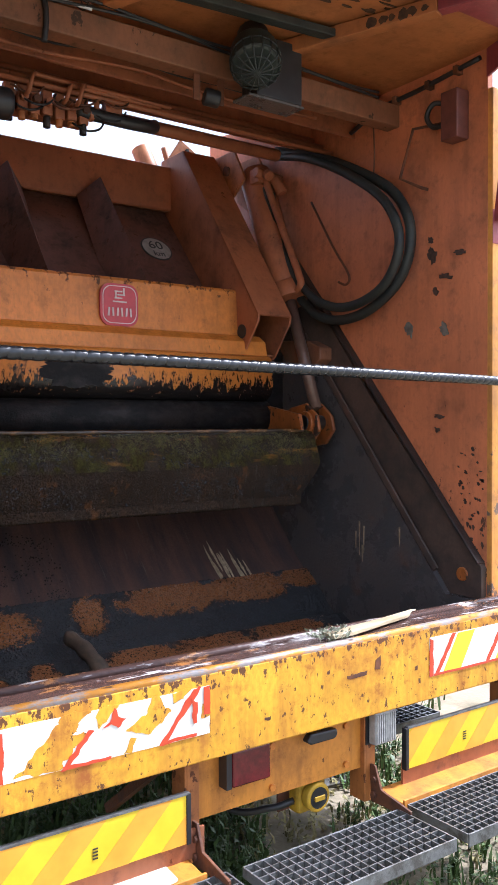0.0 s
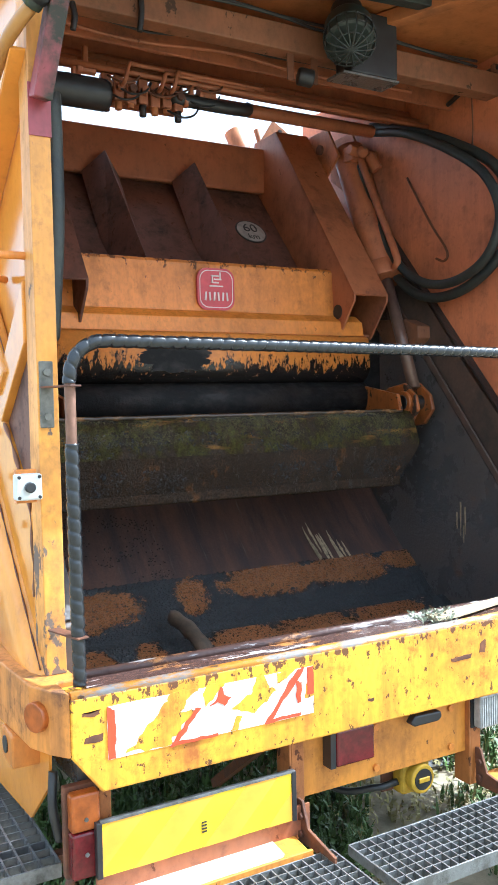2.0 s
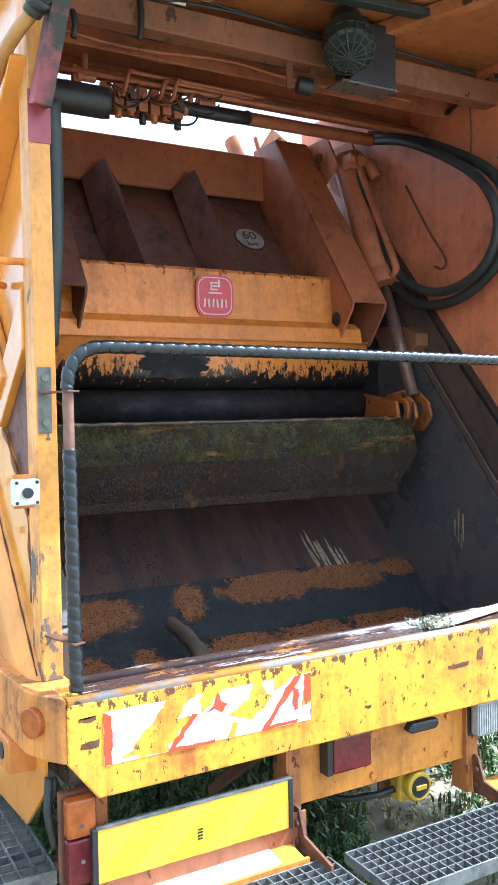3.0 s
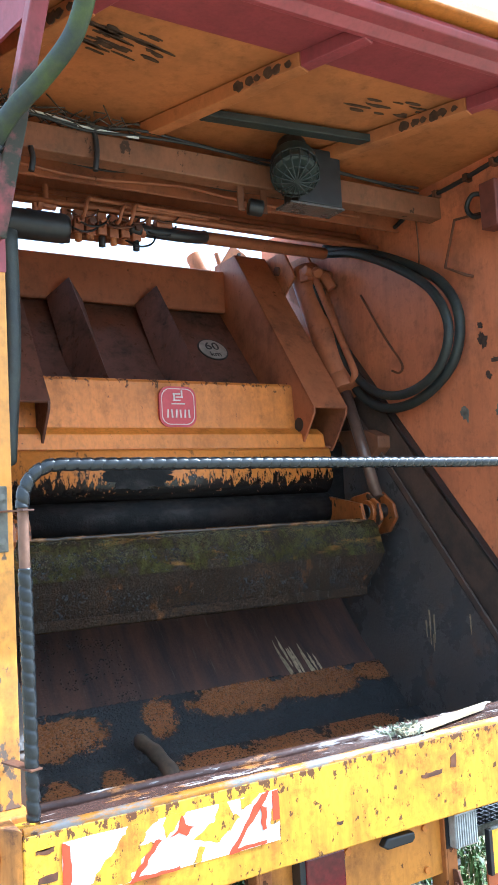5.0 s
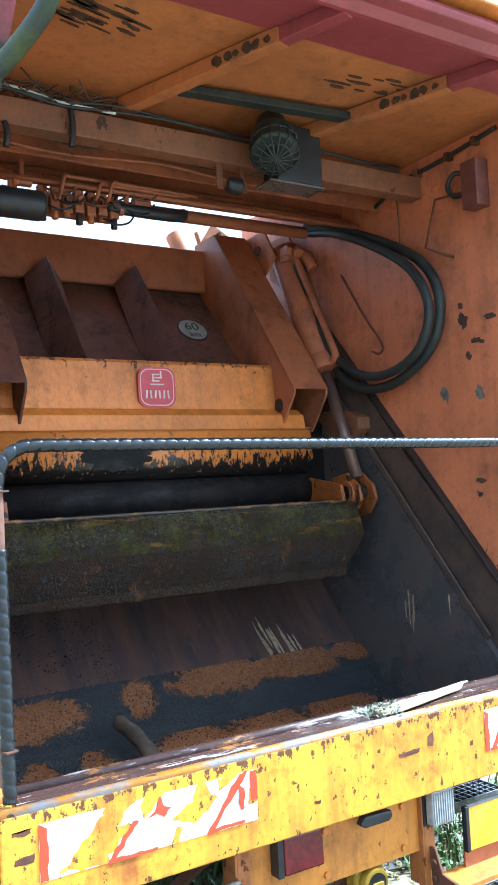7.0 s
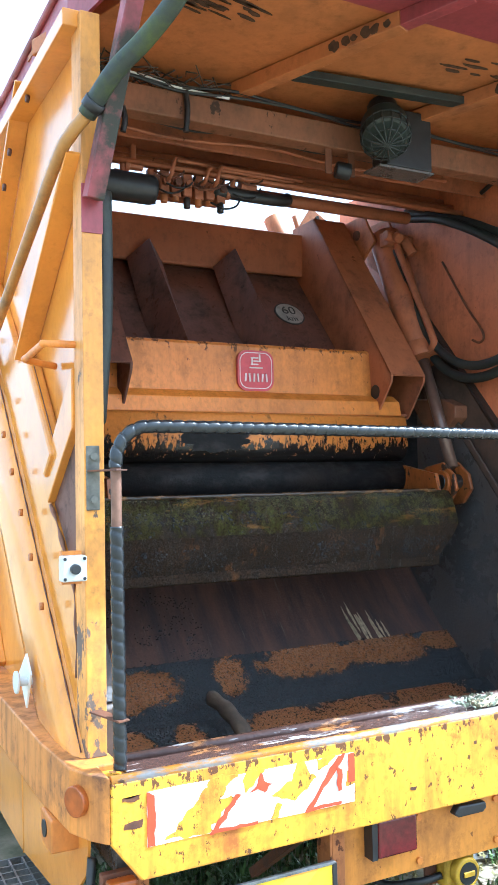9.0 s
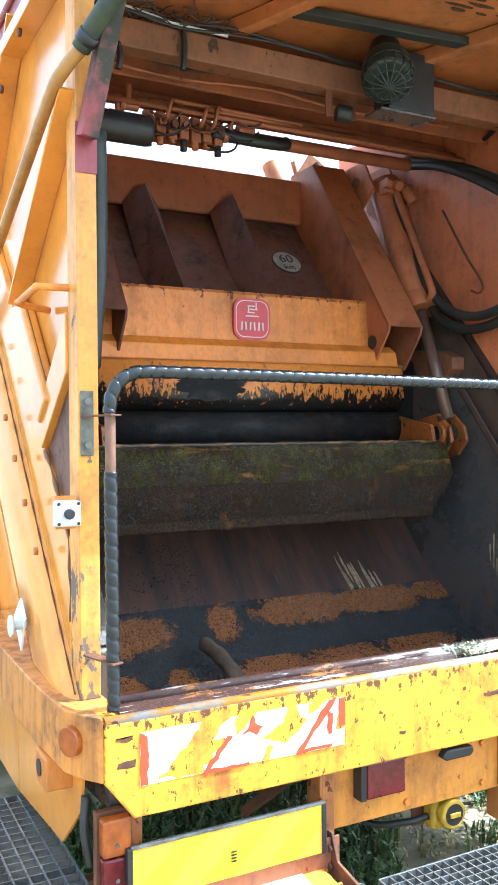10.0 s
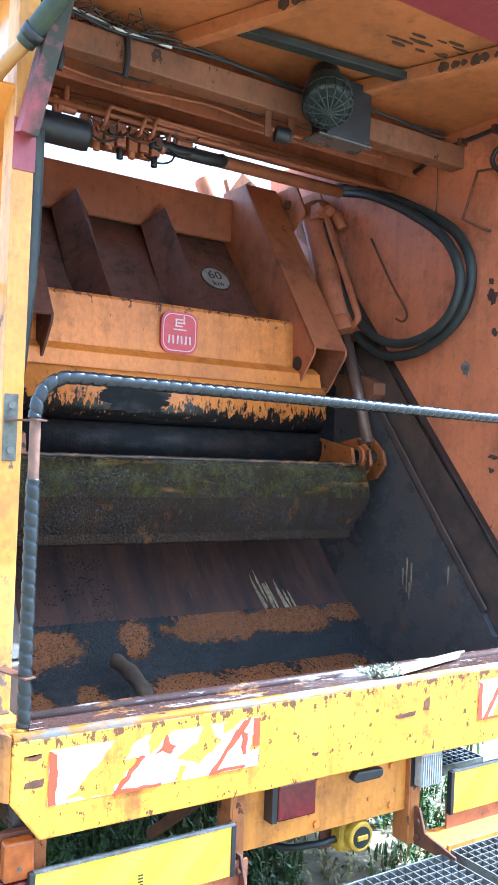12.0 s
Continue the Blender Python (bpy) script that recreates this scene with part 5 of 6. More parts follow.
# work light in its wire cage
bm = bmesh.new()
rod(bm, (0.165, 0.55, 3.15), (0.13, 0.49, 3.055), 0.092, 24)
wlamp = part("work_light", bm, M_GLASS, truck, "dusty caged work light under the canopy", 0.015)
bm = bmesh.new()
rod(bm, (0.195, 0.60, 3.235), (0.167, 0.555, 3.152), 0.062, 16)
part("housing", bm, M_RUBBER, wlamp, "black lamp housing", 0.01)
ax = Vector((-0.035, -0.06, -0.095)).normalized()
u = ax.orthogonal().normalized()
v = ax.cross(u)
c0 = Vector((0.13, 0.49, 3.055))
for i in range(8):
    a = math.pi * i / 8
    d = u * math.cos(a) + v * math.sin(a)
    bm = bmesh.new()
    tube(bm, [c0 - ax * 0.05 + d * 0.096, c0 + ax * 0.012 + d * 0.09, c0 + ax * 0.04 + d * 0.03, c0 + ax * 0.04 - d * 0.03, c0 + ax * 0.012 - d * 0.09, c0 - ax * 0.05 - d * 0.096], 0.0035, 6, per=4)
    part("cage_wire", bm, M_HOSE, wlamp)
for q, h in ((0.093, 0.0), (0.06, 0.03), (0.096, -0.045)):
    bm = bmesh.new()
    ring = [c0 + ax * h + (u * math.cos(2 * math.pi * k / 18) + v * math.sin(2 * math.pi * k / 18)) * q for k in range(19)]
    tube(bm, ring, 0.0035, 6, smooth=False)
    part("cage_ring", bm, M_HOSE, wlamp)
bm = boxed(0.20, 0.425, 0.58, 0.685, 2.998, 3.235)
part("lamp_box", bm, M_RUBBER, truck, "black steel box beside the lamp", 0.006)
bm = bmesh.new()
slab(bm, [(0.16, 0.575, 2.985), (0.43, 0.575, 2.985), (0.43, 0.69, 2.987), (0.16, 0.69, 2.987)], -0.01)
part("lamp_shelf", bm, M_LINER, truck, "dark thin shelf plate", 0.002)
# twigs of an old nest and loose wires on the cross beam
random.seed(5)
bm = bmesh.new()
for i in range(90):
    x, y, z = random.uniform(-1.0, -0.45), random.uniform(0.64, 0.76), 3.185 + 0.05 * random.random()
    d = Vector((random.uniform(-1, 1), random.uniform(-1, 1), random.uniform(-0.3, 0.3))).normalized() * random.uniform(0.02, 0.07)
    rod(bm, Vector((x, y, z)) - d, Vector((x, y, z)) + d, 0.0025, 4)
nest = part("bird_nest", bm, M_NEST, None, "old nest of dry twigs on the cross beam")
tagged(nest, category="nest", kind="stuff")
for k, (z, mt) in enumerate(((3.19, M_BOX), (3.187, M_RUBBER), (3.2, M_RUBBER))):
    bm = bmesh.new()
    pts = [(-1.05 + 0.2 * i, 0.685 - 0.012 * (i % 2), z + 0.012 * math.sin(i * 1.7 + k)) for i in range(4 if k == 0 else 11)]
    tube(bm, pts, 0.006, 8)
    part("cable", bm, mt, roof, "loose electric cable")
for x, z0, z1 in ((-0.62, 3.19, 3.03), (-0.86, 3.08, 2.99)):
    bm = bmesh.new()
    tube(bm, [(x, 0.69, z0), (x + 0.006, 0.685, (z0 + z1) / 2), (x, 0.69, z1)], 0.011, 8)
    part("cable_end", bm, M_RUBBER, roof, "hanging black cable end")

# rubber flap hanging beside the post
bm = bmesh.new()
tube(bm, [(-1.03, 0.40, 2.66), (-1.03, 0.40, 2.3), (-1.045, 0.42, 2.0), (-1.04, 0.45, 1.95)], 0.03, 12)
part("hose", bm, M_HOSE, truck, "thick black hose hanging behind the post")

# ---- striped stickers on the rear beam ----
def torn(poly, seed, amount=0.012, per=6):
    """A polygon in (x, z) whose edges are ragged where it has torn."""
    out = []
    for i in range(len(poly)):
        (x0, z0), (x1, z1) = poly[i], poly[(i + 1) % len(poly)]
        for k in range(per):
            t = k / per
            x, z = x0 + (x1 - x0) * t, z0 + (z1 - z0) * t
            q = amount if 0 < k < per else amount * 0.4
            out.append((x + q * noise.noise(Vector((x * 40, z * 40, seed))), z + q * noise.noise(Vector((x * 40, z * 40, seed + 7)))))
    return out


def flat(poly, y, material, parent, name, label=""):
    bm = bmesh.new()
    prism(bm, poly, y, y + 0.0012, "y")
    return part(name, bm, material, parent, label)


def sticker(x0, x1, worn):
    """Marking film; the shapes on it are given as shares of its length and height."""
    z0, z1 = 0.806, 0.948
    base = flat(torn([(x0, z0), (x1, z0), (x1, z1), (x0, z1)], 1, 0.004), -0.0014, M_WHITE, rear_beam, "marking_film", "torn red and white striped marking film" if worn else "red, white and yellow striped marking film")

    def shape(pts, name, material, lift, ragged, seed, label=""):
        flat(torn([(x0 + (x1 - x0) * u, z0 + (z1 - z0) * v) for u, v in pts], seed, ragged, 8), -0.0014 - lift, material, base, name, label)

    shape([(0, 0), (0.034, 0), (0.034, 0.93), (0, 1)], "red_band", M_RED, 0.0014, 0.006, 2)
    if not worn:
        for u in (0.12, 0.62):
            shape([(u, 0.02), (u + 0.16, 0.02), (u + 0.30, 0.98), (u + 0.14, 0.98)], "yellow_patch", M_YELLOWFILM, 0.0014, 0.002, u)
        for u in (0.04, 0.52):
            shape([(u, 0), (u + 0.035, 0), (u + 0.20, 1), (u + 0.165, 1)], "red_stripe", M_RED, 0.0018, 0.004, u)
        shape([(0.04, 0), (0.97, 0), (0.97, 0.06), (0.04, 0.06)], "red_band", M_RED, 0.0022, 0.002, 5)
        return
    # places where the film is torn off down to the beam's paint
    for k, pts in enumerate(([(0.07, 0.05), (0.27, 0.02), (0.34, 0.36), (0.40, 0.56), (0.31, 0.66), (0.275, 0.90), (0.20, 0.55)],
                             [(0.30, 0.62), (0.345, 0.66), (0.35, 0.82), (0.41, 1.02), (0.30, 1.02), (0.27, 0.88)],
                             [(0.44, 0.62), (0.47, 0.70), (0.54, 1.02), (0.45, 1.02), (0.43, 0.85)],
                             [(0.57, 0.46), (0.68, 0.28), (0.72, 0.40), (0.80, 0.62), (0.76, 0.72), (0.74, 1.02), (0.70, 1.02), (0.68, 0.72)],
                             [(0.56, 0.03), (0.60, 0.03), (0.625, 0.25), (0.595, 0.28)],
                             [(0.80, 0.80), (0.86, 0.82), (0.90, 1.02), (0.80, 1.02)],
                             [(0.955, 0.35), (1.01, 0.38), (1.01, 0.62), (0.965, 0.6)])):
        shape(pts, "torn_patch", M_BEAM, 0.0006 + 0.0002 * k, 0.013, k * 3.1, "bare paint where film is torn off")
    shape([(0.275, 0.0), (0.30, 0.0), (0.42, 0.60), (0.395, 0.64)], "red_stripe", M_RED, 0.0024, 0.010, 4)
    shape([(0.28, -0.01), (0.50, -0.01), (0.50, 0.05), (0.28, 0.06)], "red_band", M_RED, 0.0028, 0.004, 9)
    shape([(0.46, 0.60), (0.50, 0.66), (0.53, 0.55), (0.575, 0.72), (0.535, 0.78), (0.515, 0.96), (0.50, 0.76)], "red_stripe", M_RED, 0.0024, 0.008, 6)
    shape([(0.735, 0.0), (0.765, 0.0), (0.955, 1.0), (0.915, 1.0)], "red_stripe", M_RED, 0.0024, 0.009, 11)
    shape([(0.76, 0.0), (0.93, 0.02), (0.93, 0.08), (0.775, 0.07)], "red_band", M_RED, 0.0028, 0.004, 13)
    shape([(0.90, 0.80), (0.935, 0.72), (0.93, 0.30), (0.91, 0.28)], "red_stripe", M_RED, 0.0032, 0.006, 17)
    shape([(0.965, 0.40), (1.0, 0.42), (1.0, 1.0), (0.965, 1.0)], "red_band", M_RED, 0.0026, 0.007, 19)


sticker(-1.052, -0.406, True)
sticker(0.537, 1.125, False)
for x, z, w, h in ((0.14, 0.868, 0.09, 0.014), (0.27, 0.875, 0.022, 0.05), (-1.12, 0.932, 0.05, 0.012), (-1.115, 0.862, 0.05, 0.02), (0.05, 0.9, 0.012, 0.012), (-0.2, 0.80, 0.02, 0.01), (0.46, 0.84, 0.014, 0.02)):
    flat(torn([(x, z), (x + w, z), (x + w * 1.05, z + h), (x, z + h * 0.7)], x * 9, 0.008, 6), -0.0012, M_RUST, rear_beam, "rust_patch", "rusty chip in the paint")


# ---- warning boards ----
def board(x0, x1):
    z0, z1, y = 0.485, 0.630, 0.020
    bm = boxed(x0, x1, y, y + 0.012, z0, z1)
    b = part("warning_board", bm, M_BOARDY, truck, "yellow warning board with faded orange stripes", 0.001)
    h = z1 - z0
    k = 0.21
    xx = x0 - 0.12
    while xx < x1:
        poly = [(xx, z0), (xx + 0.105, z0), (xx + 0.105 + h, z1), (xx + h, z1)]
        cut = []
        # clip the stripe to the board
        def clip(ps, lim, sign):
            out = []
            for i in range(len(ps)):
                a, c = ps[i], ps[(i + 1) % len(ps)]
                ina, inc = sign * (a[0] - lim) >= 0, sign * (c[0] - lim) >= 0
                if ina:
                    out.append(a)
                if ina != inc:
                    t = (lim - a[0]) / (c[0] - a[0])
                    out.append((lim, a[1] + (c[1] - a[1]) * t))
            return out
        cut = clip(clip(poly, x0 + 0.004, 1), x1 - 0.004, -1) if poly else []
        if len(cut) > 2:
            flat(cut, y - 0.0012, M_BOARDO, b, "orange_stripe")
        xx += k
    for x in (x0, x1):
        bm = boxed(x - 0.012, x + 0.004, y - 0.004, y + 0.018, z0 - 0.003, z1 + 0.003)
        part("end_cap", bm, M_BLACK, b, "black rubber end cap", 0.002)
    bm = boxed(x0, x1, y - 0.003, y + 0.014, z1, z1 + 0.006)
    part("top_trim", bm, M_GALV, b)
    for i in range(4):
        bm = boxed((x0 + x1) / 2 - 0.008, (x0 + x1) / 2 + 0.008, y - 0.0025, y - 0.0008, 0.528 + i * 0.009, 0.532 + i * 0.009)
        part("print_bar", bm, M_SIGNRIM, b)
    bm = boxed(x0 - 0.01, x1 + 0.06, y + 0.014, y + 0.022, z0 - 0.058, z0 + 0.03)
    part("backing_strip", bm, M_CARRIAGE, b)
    return b


board(-1.072, -0.464)
board(0.448, 1.055)


# ---- under the beam ----
bm = boxed(-0.43, 0.31, 0.075, 0.085, 0.515, 0.725)
part("centre_plate", bm, M_CENTRE, truck, "orange bolted centre plate under the beam", 0.002)
bolts(truck, [(x, 0.075, z) for x in (-0.12, 0.20) for z in (0.68, 0.545)], (0, -1, 0), 0.012, 0.01, M_ORANGE)
for x in (-0.43, 0.30):
    bm = bmesh.new()
    box(bm, x - 0.022, x + 0.022, 0.055, 0.063, 0.40, 0.725)
    box(bm, x - 0.030, x - 0.022, 0.055, 0.13, 0.40, 0.725)
    hg = part("hanger", bm, M_HANGER, truck, "rusty orange step hanger", 0.002)
    bm = bmesh.new()
    prism(bm, [(0.055, 0.53), (0.05, 0.40), (-0.14, 0.405), (-0.14, 0.43), (0.0, 0.455), (0.03, 0.53)], x - 0.005, x + 0.005)
    part("gusset", bm, M_RUST, hg, "rusty triangular bracket", 0.002)
    bolts(hg, [(x - 0.006, 0.03, 0.485), (x - 0.006, 0.03, 0.43)], (-1, 0, 0), 0.012, 0.01, M_RUST)
    bm = bmesh.new()
    beam(bm, (x - 0.06, 0.50, 0.42), (x - 0.06, 0.12, 0.70), (1, 0, 0), 0.03, 0.03)
    part("brace", bm, M_RUST, hg)
# lamps
bm = boxed(-0.305, -0.16, 0.025, 0.072, 0.603, 0.715)
rl = part("red_lamp", bm, M_LENS_R, truck, "square red tail lamp", 0.006)
bm = boxed(-0.325, -0.3052, 0.03, 0.074, 0.60, 0.718)
part("lamp_base", bm, M_BLACK, rl)
bm = boxed(0.285, 0.385, 0.015, 0.05, 0.605, 0.718)
wl_ = part("reversing_lamp", bm, M_LENS_W, truck, "ribbed clear reversing lamp", 0.005)
for i in range(9):
    bm = boxed(0.291 + i * 0.0105, 0.296 + i * 0.0105, 0.0115, 0.0149, 0.612, 0.711)
    part("lens_rib", bm, M_LENS_W, wl_)
bm = boxed(0.275, 0.39, 0.0505, 0.074, 0.60, 0.72)
part("lamp_base", bm, M_BLACK, wl_)
bm = bmesh.new()
prism(bm, [(-0.02, 0.685), (0.0, 0.672), (0.10, 0.672), (0.115, 0.685), (0.11, 0.705), (0.0, 0.708)], 0.015, 0.045, "y")
part("pull_handle", bm, M_BLACK, truck, "small black pull handle", 0.006)
# yellow socket
bm = boxed(0.02, 0.14, 0.11, 0.17, 0.40, 0.515)
sk = part("socket_box", bm, M_YELLOWPL, truck, "dirty yellow trailer socket", 0.012)
bm = bmesh.new()
rod(bm, (0.08, 0.111, 0.458), (0.08, 0.075, 0.458), 0.05, 26)
cap = part("socket_cap", bm, M_YELLOWPL, sk, "round yellow cap", 0.006)
bm = bmesh.new()
rod(bm, (0.08, 0.0755, 0.458), (0.08, 0.0725, 0.458), 0.036, 26)
part("cap_recess", bm, M_BLACK, cap)
bm = boxed(0.058, 0.102, 0.066, 0.0724, 0.45, 0.466)
part("cap_bar", bm, M_YELLOWPL, cap, "", 0.002)
bm = boxed(-0.02, 0.16, 0.171, 0.18, 0.40, 0.53)
part("socket_bracket", bm, M_RUST, sk)
bm = bmesh.new()
tube(bm, [(0.02, 0.14, 0.44), (-0.06, 0.16, 0.43), (-0.14, 0.3, 0.40), (-0.2, 0.6, 0.5)], 0.012, 8)
part("socket_cable", bm, M_RUBBER, sk)


def tail_lamp(s):
    x0, x1 = sorted((-1.145 * s, -1.065 * s))
    bm = boxed(x0 - 0.008, x1 + 0.008, 0.075, 0.10, 0.475, 0.725)
    t = part("tail_lamp", bm, M_RUST, truck, "old tail lamp with amber and red lenses", 0.004)
    for nm, z0, z1, mt in (("amber_lens", 0.612, 0.715, M_LENS_A), ("red_lens", 0.484, 0.610, M_LENS_R)):
        bm = boxed(x0, x1, 0.035, 0.0748, z0, z1)
        ln = part(nm, bm, mt, t, "", 0.008)
    for z in (0.645, 0.55):
        bm = bmesh.new()
        rod(bm, ((x0 + x1) / 2, 0.0348, z), ((x0 + x1) / 2, 0.032, z), 0.006, 10)
        part("screw", bm, M_GALV, t)
    bm = bmesh.new()
    box(bm, *sorted((-1.055 * s, -1.02 * s)), 0.075, 0.12, 0.40, 0.74)
    part("bracket", bm, M_HANGER, t, "", 0.003)
    bm = bmesh.new()
    tube(bm, [((-1.13) * s, 0.09, 0.475), (-1.15 * s, 0.10, 0.40), (-1.12 * s, 0.12, 0.33), (-1.05 * s, 0.2, 0.30)], 0.013, 8, radius=lambda q, a: 0.012 + 0.002 * math.sin(q * 700))
    part("cable_sleeve", bm, M_RUST, t)
    bm = bmesh.new()
    tube(bm, [(-1.16 * s, 0.14, 0.75), (-1.17 * s, 0.12, 0.66), (-1.15 * s, 0.13, 0.56)], 0.013, 8)
    part("cable", bm, M_RUBBER, t)


tail_lamp(1)
tail_lamp(-1)


# ---- footboards ----
def footboard(x0, x1, y0, y1, z, label, pitch=0.034, h=0.028, w=0.004):
    """An edge frame with bearing bars and cross bars, alike bars on one mesh."""
    f = part("footboard", boxed(x0 - 0.006, x1 + 0.006, y0 - 0.008, y0 - 0.002, z - 0.04, z + 0.002), M_GALV, truck, label, 0.001)
    for nm, b in (("edge_back", (x0 - 0.006, x1 + 0.006, y1 + 0.002, y1 + 0.008, z - 0.03, z + 0.001)),
                  ("edge_side", (x0 - 0.008, x0 - 0.002, y0 - 0.0015, y1 + 0.0015, z - 0.03, z + 0.001)), ("edge_side", (x1 + 0.002, x1 + 0.008, y0 - 0.0015, y1 + 0.0015, z - 0.03, z + 0.001))):
        part(nm, boxed(*b), M_GALV, f, "", 0.001)
    nx, ny = max(2, round((x1 - x0) / pitch)), max(2, round((y1 - y0) / pitch))
    for nm, k, b in (("bearing_bar", nx, (-w / 2, w / 2, y0 - 0.001, y1 + 0.001, z - h, z)), ("cross_bar", ny, (x0 - 0.001, x1 + 0.001, -w / 2, w / 2, z - h + 0.002, z - 0.001))):
        bm = boxed(*b)
        bmesh.ops.recalc_face_normals(bm, faces=bm.faces)
        me = bpy.data.meshes.new(nm)
        bm.to_mesh(me)
        bm.free()
        me.materials.append(M_GALV)
        for i in range(1, k):
            ob = new(nm, me)
            ob.parent = f
            ob.location = (x0 + (x1 - x0) * i / k, 0, 0) if nm == "bearing_bar" else (0, y0 + (y1 - y0) * i / k, 0)
    return f


footboard(-1.02, -0.40, -0.33, -0.075, 0.415, "galvanised grating step, worn and muddy")
footboard(-0.34, 0.29, -0.33, -0.09, 0.42, "galvanised grating step, worn and muddy")
footboard(0.36, 1.06, -0.33, -0.075, 0.415, "galvanised grating step, worn and muddy")
for x0, x1 in ((-1.05, -0.46), (0.34, 1.10)):
    bm = bmesh.new()
    slab(bm, [(x0, -0.06, 0.418), (x1, -0.06, 0.418), (x1, 0.06, 0.43), (x0, 0.06, 0.43)], 0.012)
    part("step_ledge", bm, M_CENTRE, truck, "sunlit orange ledge behind the step", 0.003)
    bm = boxed(x0, x1, -0.07, -0.06, 0.385, 0.432)
    part("ledge_lip", bm, M_CENTRE, truck, "", 0.002)
# pale strip that paints the bright reflection along the ledge, its end rounded
bm = bmesh.new()
slab(bm, [(-1.04, -0.045, 0.4225), (-0.56, -0.045, 0.4225), (-0.545, -0.042, 0.4228), (-0.537, -0.033, 0.4237), (-0.537, 0.045, 0.4318), (-1.04, 0.045, 0.4318)], 0.0015)
part("reflection_strip", bm, M_STRIP, truck, "pale strip painted as the bright reflection on the orange ledge")
side = footboard(-1.36, -1.13, 0.22, 0.94, 0.45, "grey grating side step beside the skirt", 0.048, 0.03, 0.006)
bm = boxed(-1.378, -1.368, 0.16, 0.98, 0.395, 0.458)
part("outer_rail", bm, M_GALV, side, "scratched grey outer rail", 0.002)
footboard(0.62, 1.05, 0.42, 0.72, 0.46, "rusty grating step under the beam")
bm = boxed(-1.34, -0.9, 0.3, 0.34, 0.40, 0.426)
part("step_support", bm, M_RUST, truck)
# frame, body and rear wheels
for s in (1, -1):
    bm = boxed(*sorted((0.36 * s, 0.44 * s)), 1.8, 6.4, 0.55, 0.79)
    part("chassis_rail", bm, M_LINER, truck, "dark chassis rail", 0.004)
    for x in (0.78, 1.08):
        for y in (2.9,):
            bm = bmesh.new()
            rod(bm, ((x - 0.13) * s, y, 0.5), ((x + 0.13) * s, y, 0.5), 0.505, 40)
            wh = part("wheel", bm, M_TYRE, truck, "black truck tyre", 0.04)
            bm = bmesh.new()
            rod(bm, ((x - 0.135) * s, y, 0.5), ((x + 0.135) * s, y, 0.5), 0.27, 30)
            part("rim", bm, M_ORANGE, wh, "", 0.01)
bm = bmesh.new()
prism(bm, [(-1.15, 0.85), (1.15, 0.85), (1.15, 2.75), (1.0, 2.95), (-1.0, 2.95), (-1.15, 2.75)], 2.35, 6.6, "y")
part("refuse_body", bm, M_SIDE, truck, "orange refuse body behind the hopper", 0.02)
bm = boxed(-1.09, 1.09, 1.75, 2.3, 0.8, 1.5)
part("hopper_underside", bm, M_LINER, truck)

# ---- loose things ----
bm = bmesh.new()
tube(bm, [(-0.38, 1.09, 0.865), (-0.36, 0.98, 0.84), (-0.35, 0.88, 0.80), (-0.34, 0.76, 0.72)], 0.03, 9, radius=lambda q, a: 0.026 + 0.006 * math.sin(a * 2 + q * 9) + 0.003 * math.sin(q * 60))
tagged(part("wood_stick", bm, M_WOOD), "grey weathered wooden stick lying in the hopper", "stick")
bm = bmesh.new()
prism(bm, [(0.10, 0.02), (0.20, 0.025), (0.53, 0.10), (0.62, 0.145), (0.60, 0.155), (0.40, 0.115), (0.10, 0.075)], 1.003, 1.016, "z")
tagged(part("split_board", bm, M_PALEWOOD, None, "", 0.002), "pale split board lying on the sill", "board")
random.seed(8)
bm = bmesh.new()
for i in range(120):
    x, y = random.uniform(0.03, 0.18), random.uniform(0.0, 0.08)
    z = 1.003 + 0.03 * random.random()
    d = Vector((random.uniform(-1, 1), random.uniform(-1, 1), random.uniform(-0.2, 0.9))).normalized() * random.uniform(0.008, 0.02)
    n_ = d.orthogonal().normalized() * 0.005
    p = Vector((x, y, z))
    bm.faces.new([bm.verts.new(q) for q in (p - n_, p + n_, p + d + n_ * 0.3, p + d - n_ * 0.3)])
M_DEBRIS = plain("leaf_crumbs", (0.14, 0.15, 0.09), 0.7, 0, 0.5, 60)
tagged(part("leaf_debris", bm, M_DEBRIS), "heap of crumbled leaves on the sill", "debris", kind="stuff")


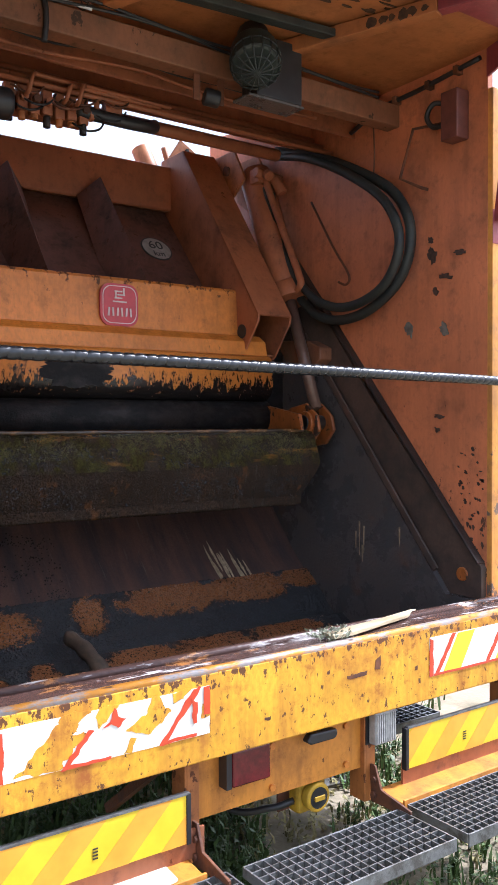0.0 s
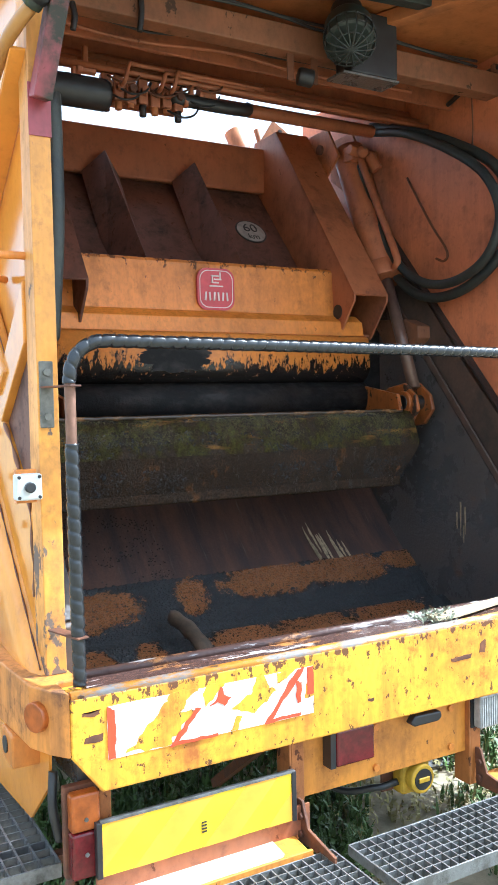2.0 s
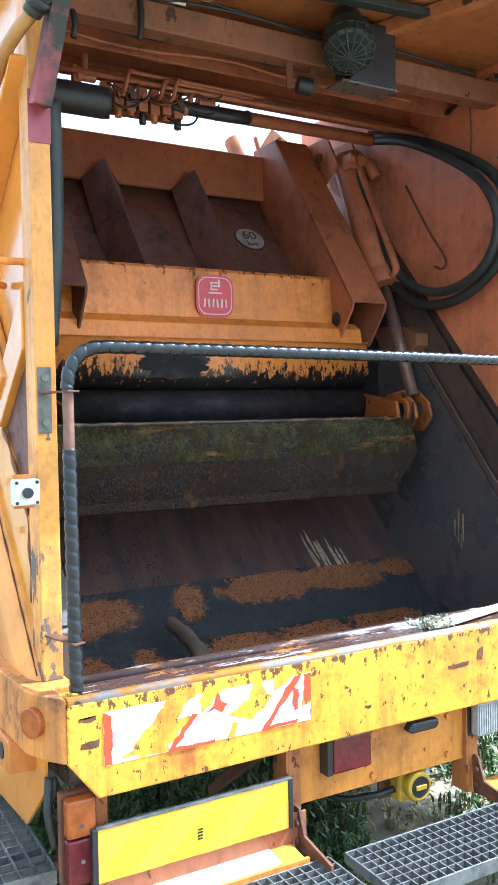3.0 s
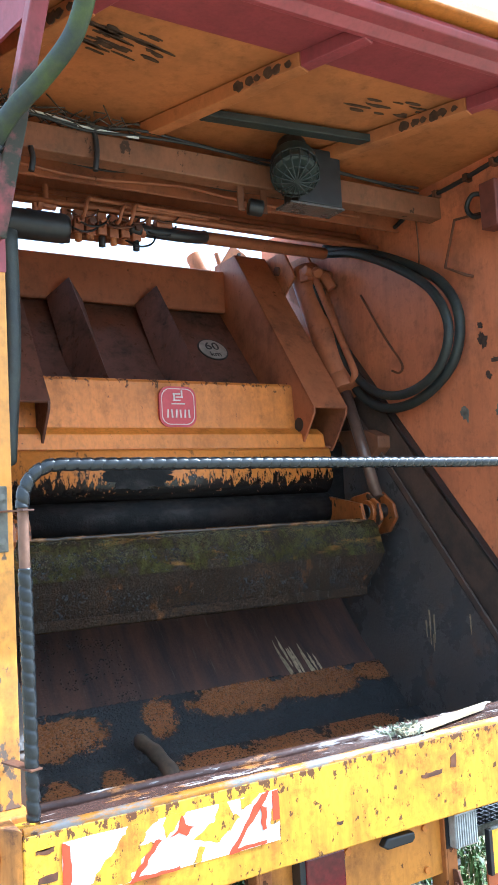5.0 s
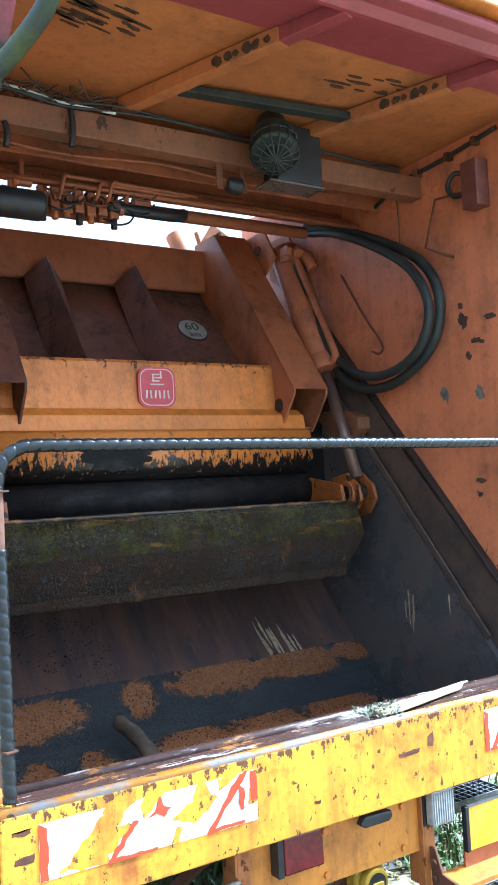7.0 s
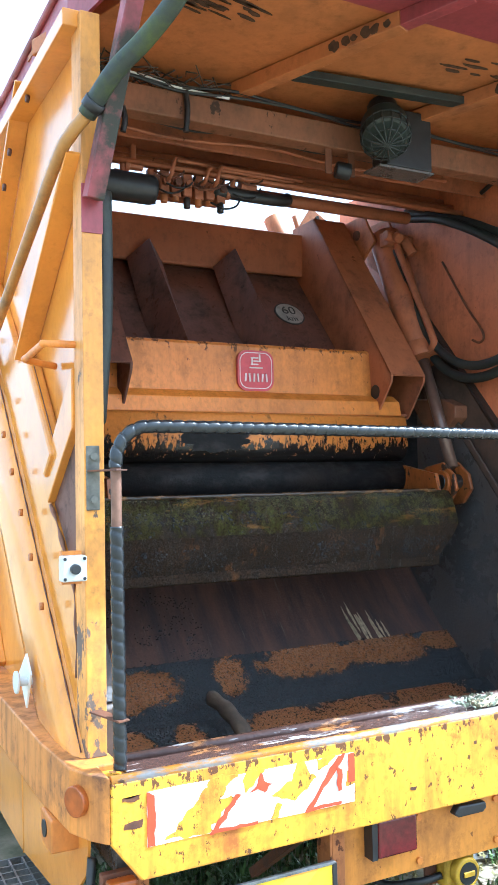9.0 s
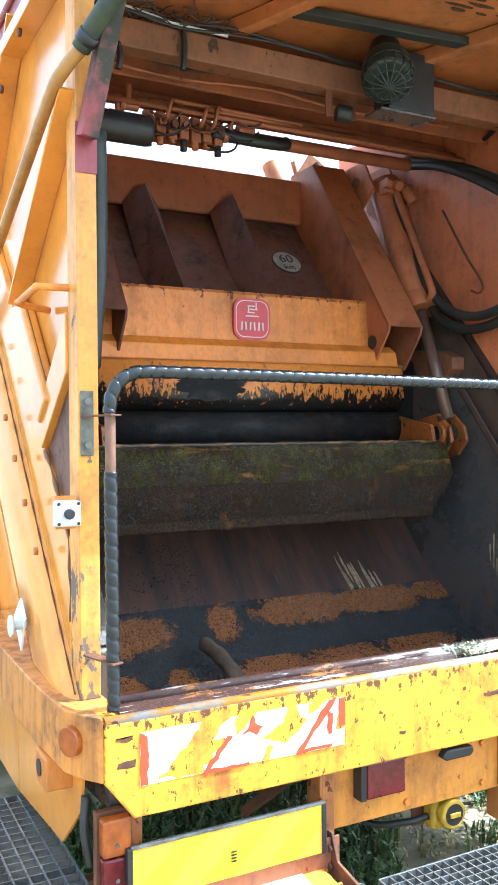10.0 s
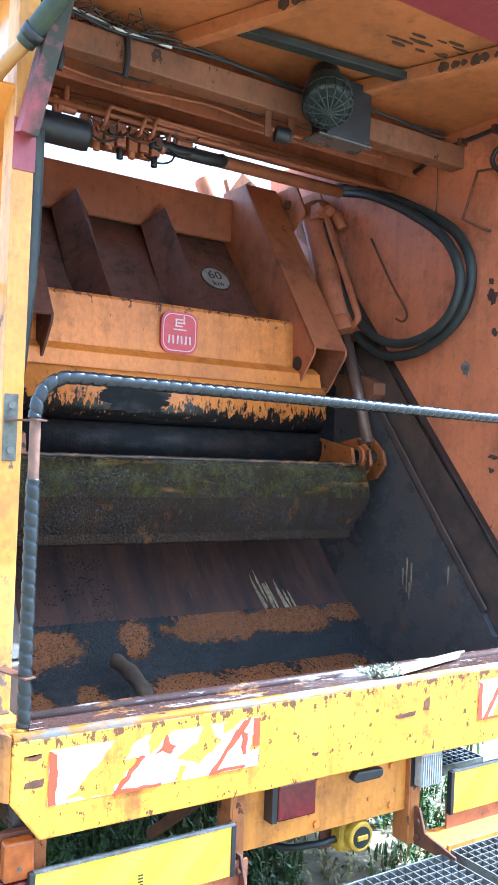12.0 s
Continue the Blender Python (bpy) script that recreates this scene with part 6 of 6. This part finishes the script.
# ---- weeds ----
def weeds(name, spots, material, label, height, seed):
    """Leafy stems that fan out from each spot."""
    rnd = random.Random(seed)
    verts, faces = [], []
    for cx, cy, r, count in spots:
        for i in range(count):
            a, q = rnd.uniform(0, 6.283), r * math.sqrt(rnd.random())
            x, y = cx + q * math.cos(a), cy + q * math.sin(a)
            h = height * rnd.uniform(0.4, 1.2)
            lean = Vector((rnd.uniform(-1, 1), rnd.uniform(-1, 1), 0)) * h * 0.6
            w = rnd.uniform(0.003, 0.008)
            u = Vector((-lean.y, lean.x, 0)).normalized() * w
            p0, p1, p2 = Vector((x, y, -0.02)), Vector((x, y, h * 0.6)) + lean * 0.35, Vector((x, y, h)) + lean
            b = len(verts)
            verts += [p0 - u, p0 + u, p1 - u, p1 + u, p2]
            faces += [(b, b + 1, b + 3, b + 2), (b + 2, b + 3, b + 4)]
            for k in range(rnd.randint(1, 4)):
                t = rnd.uniform(0.3, 1.0)
                o = p0.lerp(p2, t)
                d = Vector((rnd.uniform(-1, 1), rnd.uniform(-1, 1), rnd.uniform(-0.2, 0.6))).normalized() * rnd.uniform(0.012, 0.035)
                n_ = d.cross(Vector((0, 0, 1))).normalized() * d.length * 0.32
                b = len(verts)
                verts += [o, o + d * 0.5 + n_, o + d, o + d * 0.5 - n_]
                faces.append((b, b + 1, b + 2, b + 3))
    me = bpy.data.meshes.new(name)
    me.from_pydata(verts, [], faces)
    me.materials.append(material)
    return tagged(new(name, me), label, "weeds", kind="stuff")


weeds("weeds", [(-0.2, 0.9, 0.55, 1500), (-0.9, 1.1, 0.6, 1400), (0.5, 1.35, 0.25, 400), (0.75, 1.7, 0.5, 900), (-0.1, 0.45, 0.2, 300), (1.3, 0.9, 0.4, 500), (1.5, -0.3, 0.5, 400), (1.6, 2.2, 1.0, 900), (0.3, 1.9, 0.6, 700), (0.9, 0.2, 0.5, 500), (0.5, -0.5, 0.5, 350), (1.1, -0.7, 0.6, 500), (-0.3, -0.35, 0.4, 200)], M_LEAF, "green weeds and nettles growing under the truck", 0.11, 3)
weeds("dry_grass", [(0.7, 1.1, 0.6, 500), (-0.3, 0.9, 0.8, 500), (1.2, 0.3, 0.7, 300)], M_LEAFDRY, "dry flattened grass on the ground", 0.06, 6)
